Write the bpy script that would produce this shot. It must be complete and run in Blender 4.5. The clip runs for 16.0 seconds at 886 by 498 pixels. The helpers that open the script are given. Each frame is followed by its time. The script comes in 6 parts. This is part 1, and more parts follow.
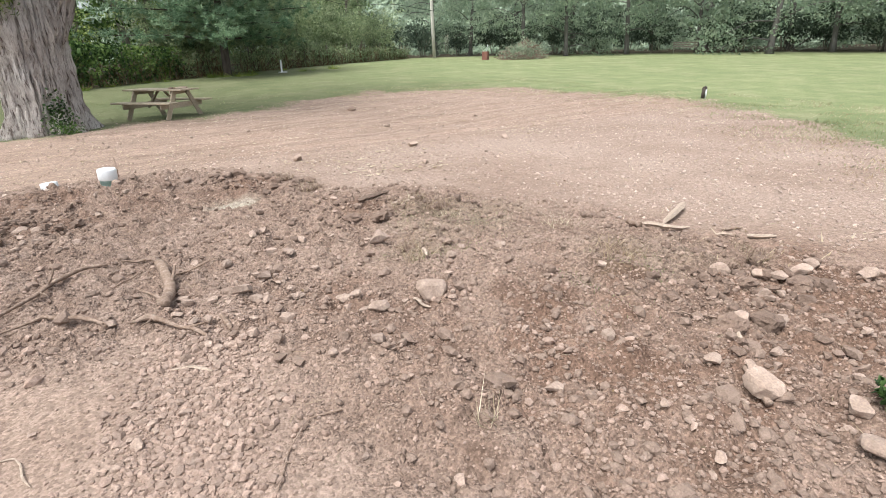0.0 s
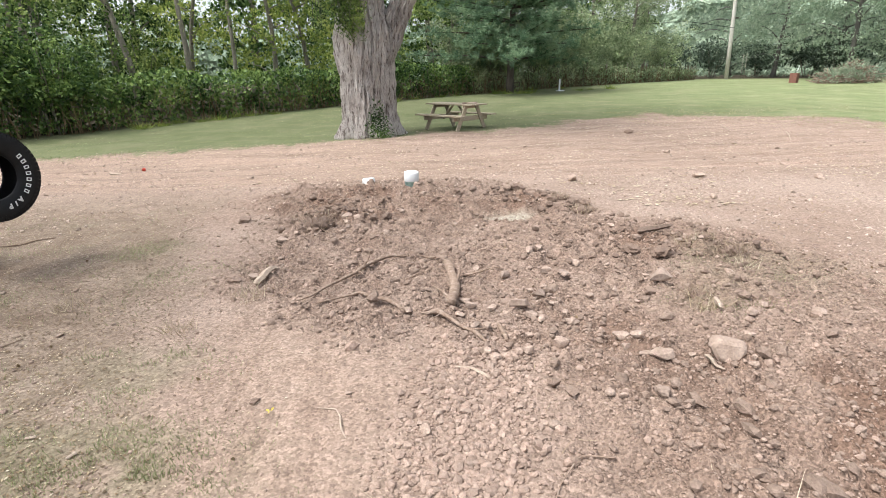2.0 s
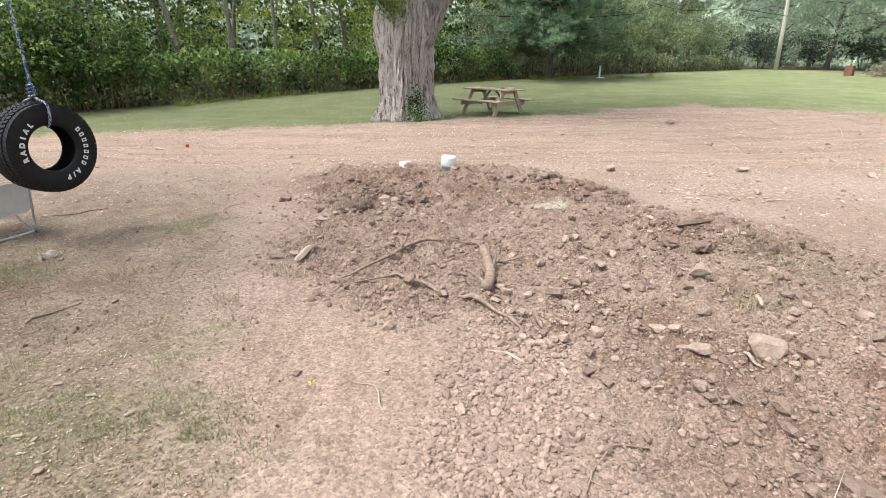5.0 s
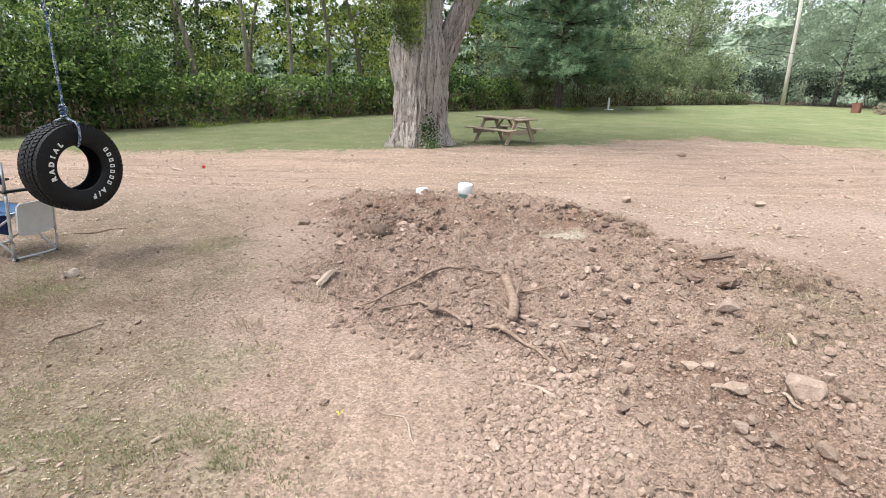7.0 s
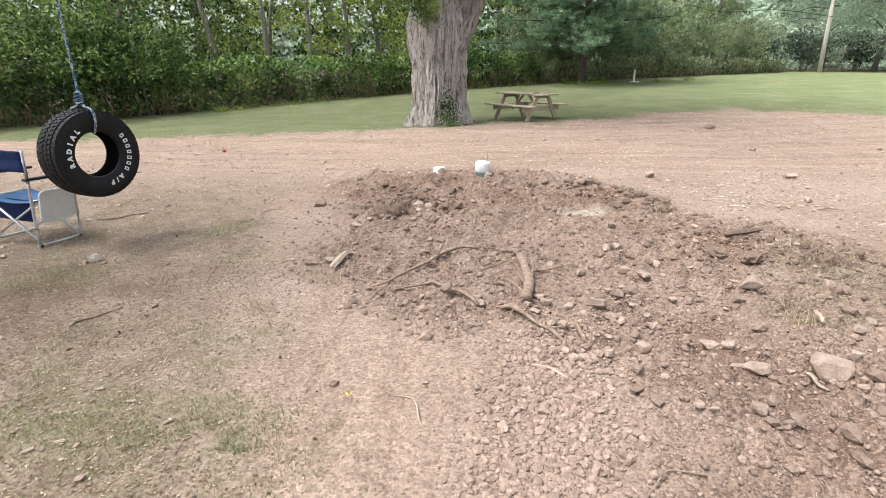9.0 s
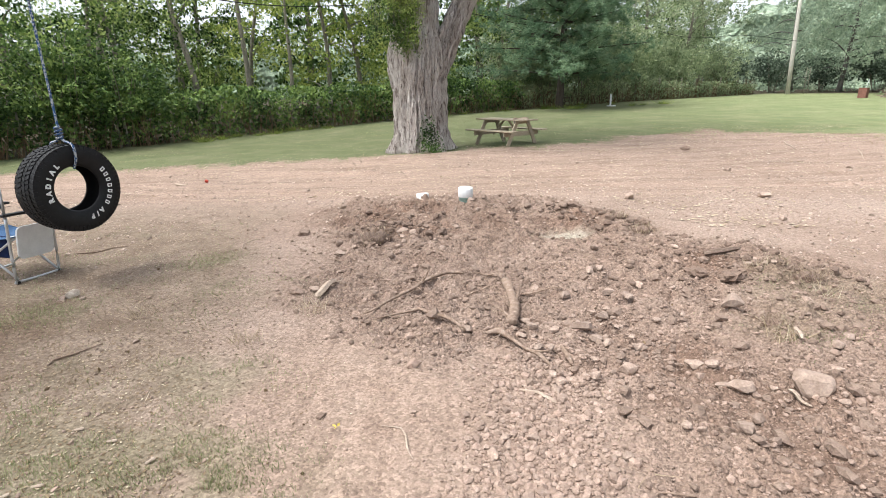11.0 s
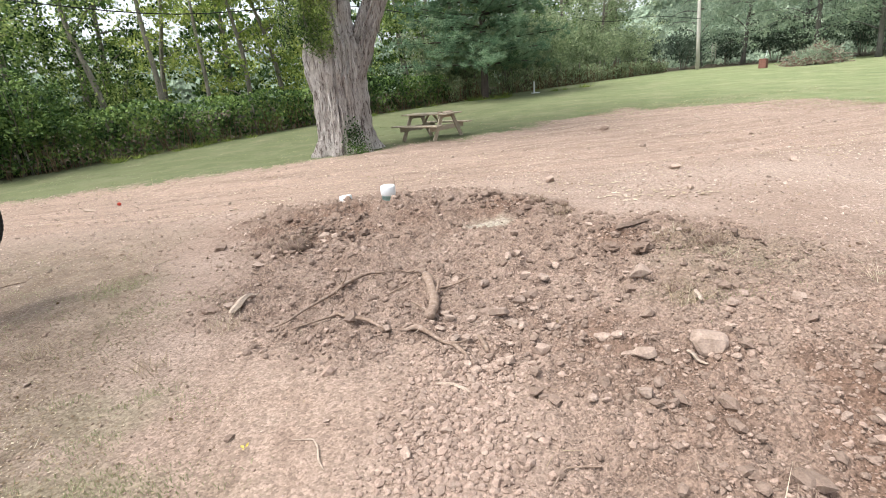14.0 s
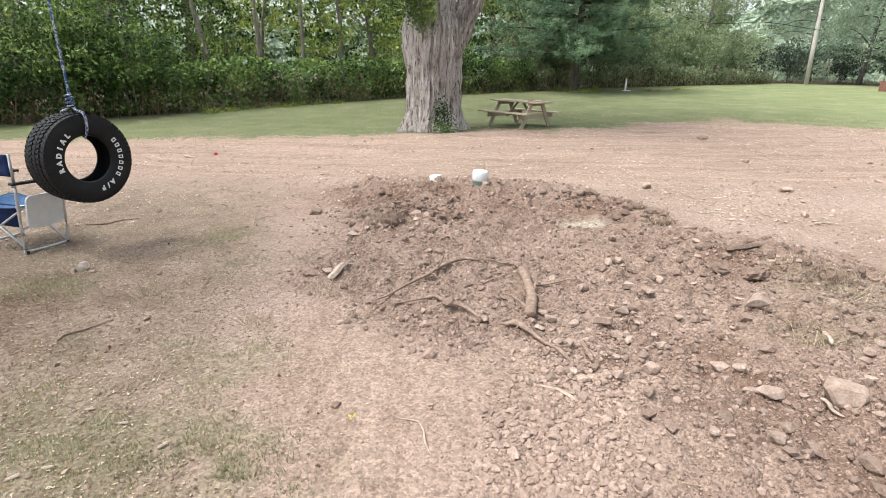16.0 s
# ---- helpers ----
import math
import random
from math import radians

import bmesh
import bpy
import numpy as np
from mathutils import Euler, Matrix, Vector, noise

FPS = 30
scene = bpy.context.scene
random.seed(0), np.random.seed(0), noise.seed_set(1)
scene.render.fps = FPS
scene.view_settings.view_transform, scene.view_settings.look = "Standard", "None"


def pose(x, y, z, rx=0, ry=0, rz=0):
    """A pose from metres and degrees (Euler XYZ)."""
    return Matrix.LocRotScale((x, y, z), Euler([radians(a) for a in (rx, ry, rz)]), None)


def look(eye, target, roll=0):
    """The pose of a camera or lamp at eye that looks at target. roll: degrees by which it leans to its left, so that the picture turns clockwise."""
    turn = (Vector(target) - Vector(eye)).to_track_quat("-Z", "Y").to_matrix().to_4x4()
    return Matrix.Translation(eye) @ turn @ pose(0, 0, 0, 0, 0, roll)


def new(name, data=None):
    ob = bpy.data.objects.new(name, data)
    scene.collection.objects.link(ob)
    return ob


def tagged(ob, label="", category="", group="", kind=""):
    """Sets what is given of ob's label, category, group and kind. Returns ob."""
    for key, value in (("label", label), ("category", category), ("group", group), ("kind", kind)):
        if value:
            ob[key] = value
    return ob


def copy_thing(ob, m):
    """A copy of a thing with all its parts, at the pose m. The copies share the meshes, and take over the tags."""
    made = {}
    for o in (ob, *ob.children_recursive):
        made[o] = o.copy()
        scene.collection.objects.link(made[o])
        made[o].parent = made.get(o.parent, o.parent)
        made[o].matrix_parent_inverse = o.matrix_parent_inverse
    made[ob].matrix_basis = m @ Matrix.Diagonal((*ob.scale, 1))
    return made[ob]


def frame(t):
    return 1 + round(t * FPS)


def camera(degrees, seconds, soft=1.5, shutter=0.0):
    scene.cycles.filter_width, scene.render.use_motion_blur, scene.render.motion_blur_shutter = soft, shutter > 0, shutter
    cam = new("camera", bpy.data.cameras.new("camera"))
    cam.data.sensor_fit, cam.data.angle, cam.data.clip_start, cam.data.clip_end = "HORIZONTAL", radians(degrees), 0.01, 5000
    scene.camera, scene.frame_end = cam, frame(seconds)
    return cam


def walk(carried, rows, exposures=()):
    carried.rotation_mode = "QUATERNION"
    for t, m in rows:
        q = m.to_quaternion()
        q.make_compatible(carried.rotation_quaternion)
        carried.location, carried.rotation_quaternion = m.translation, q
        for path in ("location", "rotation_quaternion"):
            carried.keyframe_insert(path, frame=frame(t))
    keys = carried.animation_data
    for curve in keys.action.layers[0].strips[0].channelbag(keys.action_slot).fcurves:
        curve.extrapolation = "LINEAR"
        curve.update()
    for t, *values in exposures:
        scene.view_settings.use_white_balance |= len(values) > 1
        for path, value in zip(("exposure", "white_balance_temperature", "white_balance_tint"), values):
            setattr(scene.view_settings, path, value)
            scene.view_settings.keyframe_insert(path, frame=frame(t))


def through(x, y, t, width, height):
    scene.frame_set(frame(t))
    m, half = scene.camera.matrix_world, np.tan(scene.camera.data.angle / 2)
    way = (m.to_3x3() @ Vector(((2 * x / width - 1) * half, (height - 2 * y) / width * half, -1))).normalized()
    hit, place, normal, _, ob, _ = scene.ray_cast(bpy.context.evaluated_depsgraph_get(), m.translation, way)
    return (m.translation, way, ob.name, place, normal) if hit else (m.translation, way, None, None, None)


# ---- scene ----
# camera and its way
cam = camera(80.62, 16.0, soft=0.5)
PATH = [
    (0, (0.450, 1.523, 1.506), (1.434, 3.111, 0.792), -1.51),
    (0.5, (0.383, 1.586, 1.517), (1.162, 3.292, 0.822), -0.16),
    (1, (0.329, 1.641, 1.520), (0.889, 3.433, 0.830), -0.18),
    (1.5, (0.274, 1.664, 1.545), (0.606, 3.527, 0.897), -0.24),
    (2, (0.222, 1.666, 1.556), (0.361, 3.557, 0.919), -0.81),
    (2.5, (0.183, 1.653, 1.566), (0.207, 3.545, 0.918), -0.74),
    (3, (0.174, 1.629, 1.571), (0.233, 3.524, 0.935), 1.39),
    (3.5, (0.167, 1.620, 1.565), (0.216, 3.501, 0.887), 1.02),
    (3.7, (0.171, 1.616, 1.568), (0.257, 3.491, 0.876), 0.77),
    (5.8, (0.111, 1.641, 1.568), (0.111, 3.520, 0.883), 0.38),
    (6, (0.086, 1.645, 1.574), (0.102, 3.535, 0.921), 0.12),
    (6.5, (0.013, 1.659, 1.585), (-0.045, 3.572, 1.005), 0.81),
    (7, (0.005, 1.656, 1.580), (0.016, 3.564, 0.981), 1.78),
    (7.5, (0.007, 1.650, 1.564), (0.177, 3.525, 0.891), 3.25),
    (8, (0.067, 1.660, 1.563), (0.231, 3.534, 0.885), 0.74),
    (8.5, (0.087, 1.694, 1.568), (0.091, 3.579, 0.902), 0.14),
    (8.7, (0.092, 1.710, 1.563), (0.011, 3.589, 0.883), -0.03),
    (10.8, (0.089, 1.698, 1.583), (0.031, 3.614, 1.011), -0.22),
    (11, (0.092, 1.697, 1.584), (0.069, 3.609, 0.998), -0.88),
    (11.5, (0.094, 1.681, 1.586), (0.130, 3.595, 1.006), -0.94),
    (12, (0.086, 1.673, 1.583), (0.096, 3.590, 1.012), -1.24),
    (12.5, (0.128, 1.676, 1.578), (0.210, 3.591, 1.007), -0.41),
    (13, (0.201, 1.700, 1.569), (0.362, 3.601, 0.970), -0.69),
    (13.5, (0.280, 1.718, 1.559), (0.467, 3.617, 0.959), -1.12),
    (14, (0.338, 1.723, 1.556), (0.516, 3.621, 0.950), -5.04),
    (14.5, (0.270, 1.726, 1.575), (0.555, 3.625, 1.015), -1.61),
    (15, (0.138, 1.756, 1.576), (0.290, 3.645, 0.936), -0.64),
    (15.5, (0.035, 1.800, 1.583), (0.058, 3.655, 0.834), 0.86),
    (16, (-0.007, 1.803, 1.600), (-0.046, 3.690, 0.941), 1.13),
]
walk(cam, [(t, look(eye, target, roll)) for t, eye, target, roll in PATH], exposures=[(0.0, 1.12, 6200, 9), (1.0, 1.17, 6200, 9), (2.5, 1.25, 6250, 9), (6.0, 1.24, 6250, 9), (16.0, 1.26, 6250, 9)])

# ---- sky, sun ----
SUN_ELEV, SUN_AZ = radians(63), radians(-108)   # azimuth from +y towards +x
world = bpy.data.worlds.new("sky")
scene.world = world
world.use_nodes = True
wn = world.node_tree.nodes
wl = world.node_tree.links
sky = wn.new("ShaderNodeTexSky")
sky.sky_type = "NISHITA"
sky.sun_disc = False
sky.sun_elevation, sky.sun_rotation = SUN_ELEV, SUN_AZ
sky.dust_density, sky.air_density = 4.0, 1.0
pale = wn.new("ShaderNodeHueSaturation")       # thin overcast: the blue is mostly veiled
pale.inputs["Saturation"].default_value = 0.28
wl.new(sky.outputs[0], pale.inputs["Color"])
wl.new(pale.outputs[0], wn["Background"].inputs["Color"])
wn["Background"].inputs["Strength"].default_value = 0.15
sun_data = bpy.data.lights.new("sun", "SUN")
sun_data.energy, sun_data.angle, sun_data.color = 1.75, radians(19), (1.0, 0.96, 0.90)
sun = new("sun", sun_data)
sun.matrix_world = look((20 * math.sin(SUN_AZ), 20 * math.cos(SUN_AZ), 20 * math.tan(SUN_ELEV)), (0, 0, 0))


# ---- the lie of the land ----
def sstep(a, b, v):
    t = np.clip((np.asarray(v, float) - a) / (b - a), 0, 1)
    return t * t * (3 - 2 * t)


def bump2(x, y, cx, cy, sx, sy):
    return np.exp(-(((x - cx) / sx) ** 2) - ((y - cy) / sy) ** 2)


def land(x, y):
    """Height of the bare land, without clods."""
    x, y = np.asarray(x, float), np.asarray(y, float)
    lin = 0.037 * 1.2 * np.log1p(np.exp(np.clip((y - 16.5) / 1.2, -30, 30)))
    lin = lin + np.where(x < 0, 0.024, 0.010) * x * sstep(6.6, 15, y)
    far = np.hypot(x, y)
    z = 0.88 * np.tanh(lin / 0.88) * (1 - 0.5 * sstep(70, 160, far))
    z = z + 0.176 * bump2(x, y, 2.55, 3.85, 1.45, 1.3) + 0.143 * bump2(x, y, 0.1, 8.45, 1.9, 1.0)
    z = z + 0.11 * bump2(x, y, 2.4, 6.3, 1.1, 0.8)
    z = z - 0.12 * sstep(9.2, 11.0, y) * (1 - sstep(12.5, 16.0, y)) * (1 - sstep(7, 12, np.abs(x)))
    z = z - 0.10 * bump2(x, y, 1.35, 7.4, 0.5, 0.33) + 0.07 * bump2(x, y, 1.95, 7.75, 0.5, 0.4)
    return z


def _hash(ix, iy, seed):
    h = (ix.astype(np.int64) * 374761393 + iy.astype(np.int64) * 668265263 + seed * 1442695041) & 0xFFFFFFFF
    h = ((h ^ (h >> 13)) * 1274126177) & 0xFFFFFFFF
    return ((h ^ (h >> 16)) & 0xFFFFFF) / float(0xFFFFFF)


def vnoise(x, y, scale, seed=0):
    """Smooth value noise in 0..1."""
    x, y = np.asarray(x, float) / scale + 1000.3, np.asarray(y, float) / scale + 1000.7
    ix, iy = np.floor(x), np.floor(y)
    fx, fy = x - ix, y - iy
    fx, fy = fx * fx * (3 - 2 * fx), fy * fy * (3 - 2 * fy)
    a, b = _hash(ix, iy, seed), _hash(ix + 1, iy, seed)
    c, d = _hash(ix, iy + 1, seed), _hash(ix + 1, iy + 1, seed)
    return (a * (1 - fx) + b * fx) * (1 - fy) + (c * (1 - fx) + d * fx) * fy


def fbm(x, y, scale, octaves=4, seed=0):
    out, amp, tot = 0, 1.0, 0.0
    for n in range(octaves):
        out = out + amp * vnoise(x, y, scale / 2**n, seed + 17 * n)
        tot += amp
        amp *= 0.55
    return out / tot


def crumbs(x, y, cell, seed, share=1.0):
    """Rounded crumbs lying close together: the height of the highest one over each point."""
    x, y = np.asarray(x, float) / cell + 500.2, np.asarray(y, float) / cell + 500.6
    ix, iy = np.floor(x), np.floor(y)
    best = np.zeros(x.shape)
    for di in (-1, 0, 1):
        for dj in (-1, 0, 1):
            a, b = ix + di, iy + dj
            r = (0.28 + 0.4 * _hash(a, b, seed + 2)) * (_hash(a, b, seed + 3) < share)
            d2 = (x - a - 0.1 - 0.8 * _hash(a, b, seed)) ** 2 + (y - b - 0.1 - 0.8 * _hash(a, b, seed + 1)) ** 2
            best = np.maximum(best, np.sqrt(np.maximum(r * r - d2, 0)))
    return best * cell


# outline of the bare earth
BARE = [(-40, 12.5), (-14, 13.9), (-10.6, 14.3), (-8, 14.5), (-4.7, 14.9), (-2.1, 15.3), (0.2, 15.7), (2.7, 16.1), (5.5, 18.0), (8.6, 19.0),
        (10.4, 18.4), (13.1, 16.5), (13.6, 13.3), (14.0, 9.5), (12.0, 6.3), (10.0, 4.2), (8.5, 1), (8, -12), (-40, -12)]


# outline of the dug, loose earth
DUG = [(-1.8, 8.4), (-1.0, 9.4), (1.2, 9.4), (1.95, 8.4), (2.4, 7.2), (3.6, 6.4), (3.9, 5.4), (4.3, 3.9), (4.9, 2.8), (4.8, 0.8), (2.5, 1.3), (1.5, 2.3), (0.9, 3.1),
       (0.55, 4.0), (0.3, 4.5), (-0.5, 5.0), (-1.2, 5.4), (-1.25, 6.6)]


def inside_by(x, y, poly):
    """Signed distance to a polygon, positive inside."""
    x, y = np.asarray(x, float), np.asarray(y, float)
    best, odd = np.full(x.shape, 1e9), np.zeros(x.shape, bool)
    for (ax, ay), (bx, by) in zip(poly, poly[1:] + poly[:1]):
        dx, dy = bx - ax, by - ay
        t = np.clip(((x - ax) * dx + (y - ay) * dy) / (dx * dx + dy * dy), 0, 1)
        best = np.minimum(best, np.hypot(x - ax - t * dx, y - ay - t * dy))
        cross = (ay > y) != (by > y)
        odd ^= cross & (x < (bx - ax) * (y - ay) / (by - ay if by != ay else 1e-9) + ax)
    return np.where(odd, best, -best)


FENCE_A, FENCE_B = np.array([-13.4, 17.8]), np.array([22.8, 44.4])
FENCE_DIR = (FENCE_B - FENCE_A) / np.linalg.norm(FENCE_B - FENCE_A)
FENCE_BACK = np.array([-FENCE_DIR[1], FENCE_DIR[0]])


def wood_floor(x, y):
    """Leaf mould in the wood, and shade put into the ground colour below the far trees, 0..1."""
    back = (x - FENCE_A[0]) * FENCE_BACK[0] + (y - FENCE_A[1]) * FENCE_BACK[1]
    # rim: darkens the ground colour where the far trees cast shade
    rim = sstep(51, 55, np.hypot(x, y - 1.6) + 1.5 * (fbm(x, y, 4, 2, 71) - 0.5)) * sstep(-8, 4, x)
    return np.maximum(sstep(-0.1, 0.5, back), rim)


def zones(x, y):
    """grass: lawn cover 0..1; thin: worn turf; heap: loose clods; track: packed pale wheel marks."""
    d = inside_by(x, y, BARE)
    ragged = (fbm(x, y, 2.2, 4, 3) - 0.5) * 3.6 * (0.5 + 0.5 * sstep(4, 9, x)) + (fbm(x, y, 0.5, 3, 6) - 0.5) * 1.2
    grass = 1 - sstep(-0.9, 0.9, d + ragged * 0.8)
    edge = -1.0 - 0.16 * (y - 3.7) + (fbm(x, y, 1.4, 3, 8) - 0.5) * 1.3
    thin = sstep(-0.15, 0.55, edge - x) * (1 - sstep(6.8, 9.4, y + 0.2 * x)) * (0.72 + 0.28 * sstep(0.36, 0.62, fbm(x, y, 1.1, 4, 5) + 0.04))
    thin = np.maximum(thin, 0.75 * sstep(0.35, 0.8, (bump2(x, y, 3.1, 5.4, 1.0, 0.9) + bump2(x, y, 3.6, 3.7, 0.7, 0.5)) * (0.4 + 1.1 * fbm(x, y, 0.6, 3, 29))))
    heap = sstep(-0.35, 0.35, inside_by(x, y, DUG) + (fbm(x, y, 0.9, 4, 11) - 0.5) * 1.1)
    lane = np.maximum(bump2(x - 0.1 * (y - 4), 0, -0.35, 0, 0.75, 1) * (1 - sstep(6.0, 7.0, y)), sstep(9, 10.2, y + 0.02 * x) * 0.9)
    track = np.clip(lane, 0, 1) * (1 - heap)
    sand = sstep(0.12, 0.9, bump2(x, y, 1.42, 7.42, 0.34, 0.15) + (fbm(x, y, 0.3, 3, 13) - 0.5) * 0.5)
    damp = 1.6 * bump2(x, y, 3.6, 2.5, 1.4, 1.1) + 0.85 * bump2(x, y, -0.4, 7.9, 1.1, 0.7) + 0.8 * bump2(x, y, 1.9, 7.7, 0.6, 0.5) + 0.7 * bump2(x, y, 2.7, 6.0, 0.9, 0.5) + 0.5 * bump2(x, y, 1.5, 4.4, 0.5, 0.4) + 0.45 * bump2(x, y, 2.0, 3.3, 0.8, 0.7) + 0.55 * bump2(x, y, -3.0, 4.9, 0.9, 0.6)
    damp = np.clip(damp * (0.35 + 1.05 * sstep(0.38, 0.66, fbm(x, y, 0.35, 4, 19))), 0, 0.9) * (1 - sand)
    return grass, thin, heap, track, sand, damp


def ground_z(x, y):
    """The ground as it is walked on, clods and ruts included."""
    x, y = np.asarray(x, float), np.asarray(y, float)
    grass, thin, heap, track, sand, damp = zones(x, y)
    near = 1 - sstep(12, 30, np.hypot(x, y))
    clod = np.abs(fbm(x, y, 0.34, 4, 21) - 0.5) * 2
    fine = fbm(x, y, 0.09, 3, 31) - 0.5
    lump = np.maximum(vnoise(x, y, 0.10, 25) - 0.45, 0) * 1.8 * sstep(0.42, 0.62, fbm(x, y, 0.6, 3, 27))
    z = land(x, y) + heap * (1 - 0.85 * sand) * (0.105 * (clod - 0.25) + 0.05 * (fbm(x, y, 0.75, 2, 23) - 0.5) + 0.05 * fine + 0.06 * lump) * near
    near_by = 1 - sstep(8.5, 11, np.hypot(x, y))
    rough = heap * (1 - sand) * near_by
    z = z + rough * (0.62 * crumbs(x, y, 0.042, 71) + 0.42 * crumbs(x, y, 0.085, 81, 0.3) * sstep(0.38, 0.6, fbm(x, y, 0.8, 3, 83)) + 0.45 * sstep(5.9, 7.0, y) * crumbs(x, y, 0.095, 101, 0.75) - 0.012)
    z = z + 0.25 * (1 - heap) * near_by * crumbs(x, y, 0.06, 91, 0.1)
    z = z + (1 - heap) * near * (0.035 * (fbm(x, y, 0.8, 3, 41) - 0.5) + 0.005 * fine)
    # wheel ruts along the back lane and shallow tread marks in front
    rut = np.abs(np.sin((y * 0.97 + 0.12 * x + 1.8 * fbm(x, y, 3, 3, 51)) * 3.1)) ** 0.6
    z = z + track * (1 - sstep(19, 26, np.hypot(x, y))) * sstep(8.5, 10, y) * (-0.075 * rut * sstep(0.35, 0.65, fbm(x * 0.5, y, 1.6, 3, 53)) + 0.05 * np.maximum(fbm(x * 0.5, y, 0.35, 3, 55) - 0.5, 0))
    # tyre tread printed into the packed strip in front
    across = x - 0.1 * (y - 4)
    z = z - 0.010 * track * (1 - sstep(6, 7, y)) * (0.6 * np.abs(np.sin(across * 19)) + 0.4 * np.abs(np.sin((y + 0.5 * across) * 26))) * sstep(0.35, 0.6, fbm(x, y, 0.8, 3, 61))
    return z


def gz(x, y):
    return float(ground_z(np.array([x]), np.array([y]))[0])


# ---- materials ----
class Nodes:
    """Short hand to wire a material."""

    def __init__(self, name):
        self.m = bpy.data.materials.new(name)
        self.m.use_nodes = True
        self.t = self.m.node_tree
        self.b = self.t.nodes["Principled BSDF"]

    def n(self, kind, **sets):
        node = self.t.nodes.new("ShaderNode" + kind)
        for key, value in sets.items():
            if key in node.inputs:
                node.inputs[key].default_value = value
        return node

    def to(self, out, node, slot):
        self.t.links.new(out, node.inputs[slot])

    def coords(self, scale=(1, 1, 1), world=False):
        mp = self.n("Mapping")
        mp.inputs["Scale"].default_value = scale
        if world:
            self.to(self.n("NewGeometry").outputs["Position"], mp, "Vector")
        else:
            self.to(self.n("TexCoord").outputs["Object"], mp, "Vector")
        return mp.outputs[0]

    def noise(self, vec, scale, detail=5.0, rough=0.6):
        nz = self.n("TexNoise", Scale=scale, Detail=detail, Roughness=rough)
        self.to(vec, nz, "Vector")
        return nz.outputs["Fac"]

    def ramp(self, fac, stops):
        r = self.n("ValToRGB")
        while len(r.color_ramp.elements) < len(stops):
            r.color_ramp.elements.new(0.5)
        for e, (p, c) in zip(r.color_ramp.elements, stops):
            e.position = p
            e.color = (*c, 1) if len(c) == 3 else c
        self.to(fac, r, "Fac")
        return r.outputs["Color"]

    def mix(self, fac, a, b, mode="MIX"):
        m = self.n("MixRGB")
        m.blend_type = mode
        for value, slot in ((fac, "Fac"), (a, "Color1"), (b, "Color2")):
            if isinstance(value, bpy.types.NodeSocket):
                self.to(value, m, slot)
            elif isinstance(value, (int, float)):
                m.inputs[slot].default_value = value
            else:
                m.inputs[slot].default_value = (*value, 1)
        return m.outputs[0]

    def bump(self, height, strength, dist):
        bp = self.n("Bump", Strength=strength, Distance=dist)
        self.to(height, bp, "Height")
        self.to(bp.outputs[0], self.b, "Normal")

    def attr(self, name):
        a = self.n("Attribute")
        a.attribute_name = name
        return a.outputs["Fac"]


def surface(name, stops, scale=8.0, rough=0.8, stretch=(1, 1, 1), bump=0.3, dist=0.01, metal=0.0, fine=None, grain=0.55, island=False, random_hue=0.0, spec=0.3):
    """A grained material: colour stops over coarse noise, fine noise over it, relief from both."""
    k = Nodes(name)
    vec = k.coords(stretch)
    coarse, small = k.noise(vec, scale), k.noise(vec, fine or scale * 7, 4)
    col = k.ramp(coarse, stops)
    col = k.mix(grain, col, k.ramp(small, [(0.3, (0.55, 0.55, 0.55)), (0.7, (1.25, 1.25, 1.25))]), "MULTIPLY")
    if random_hue:
        r = k.n("NewGeometry").outputs["Random Per Island"] if island else k.n("ObjectInfo").outputs["Random"]
        hv = k.n("HueSaturation")
        k.to(col, hv, "Color")
        mr = k.n("MapRange")
        k.to(r, mr, "Value")
        mr.inputs["To Min"].default_value, mr.inputs["To Max"].default_value = 1 - random_hue, 1 + random_hue
        k.to(mr.outputs[0], hv, "Value")
        col = hv.outputs[0]
    k.to(col, k.b, "Base Color")
    k.b.inputs["Roughness"].default_value = rough
    k.b.inputs["Metallic"].default_value = metal
    k.b.inputs["Specular IOR Level"].default_value = spec
    if bump:
        k.bump(k.mix(0.4, coarse, small), bump, dist)
    return k.m


def leaf_material(name, dark, mid, light, through=0.35):
    k = Nodes(name)
    geo = k.n("NewGeometry").outputs["Random Per Island"]
    patch = k.ramp(k.noise(k.coords((1, 1, 1), True), 0.9, 4), [(0.34, (0, 0, 0)), (0.66, (1, 1, 1))])
    tone = k.mix(0.55, geo, patch)
    col = k.ramp(tone, [(0.22, dark), (0.5, mid), (0.8, light)])
    k.to(col, k.b, "Base Color")
    k.b.inputs["Roughness"].default_value = 0.55
    k.b.inputs["Specular IOR Level"].default_value = 0.25
    tr = k.n("BsdfTranslucent")
    k.to(col, tr, "Color")
    mx = k.n("MixShader", Fac=through)
    k.to(k.b.outputs[0], mx, 1)
    k.to(tr.outputs[0], mx, 2)
    k.to(mx.outputs[0], k.t.nodes["Material Output"], "Surface")
    return k.m


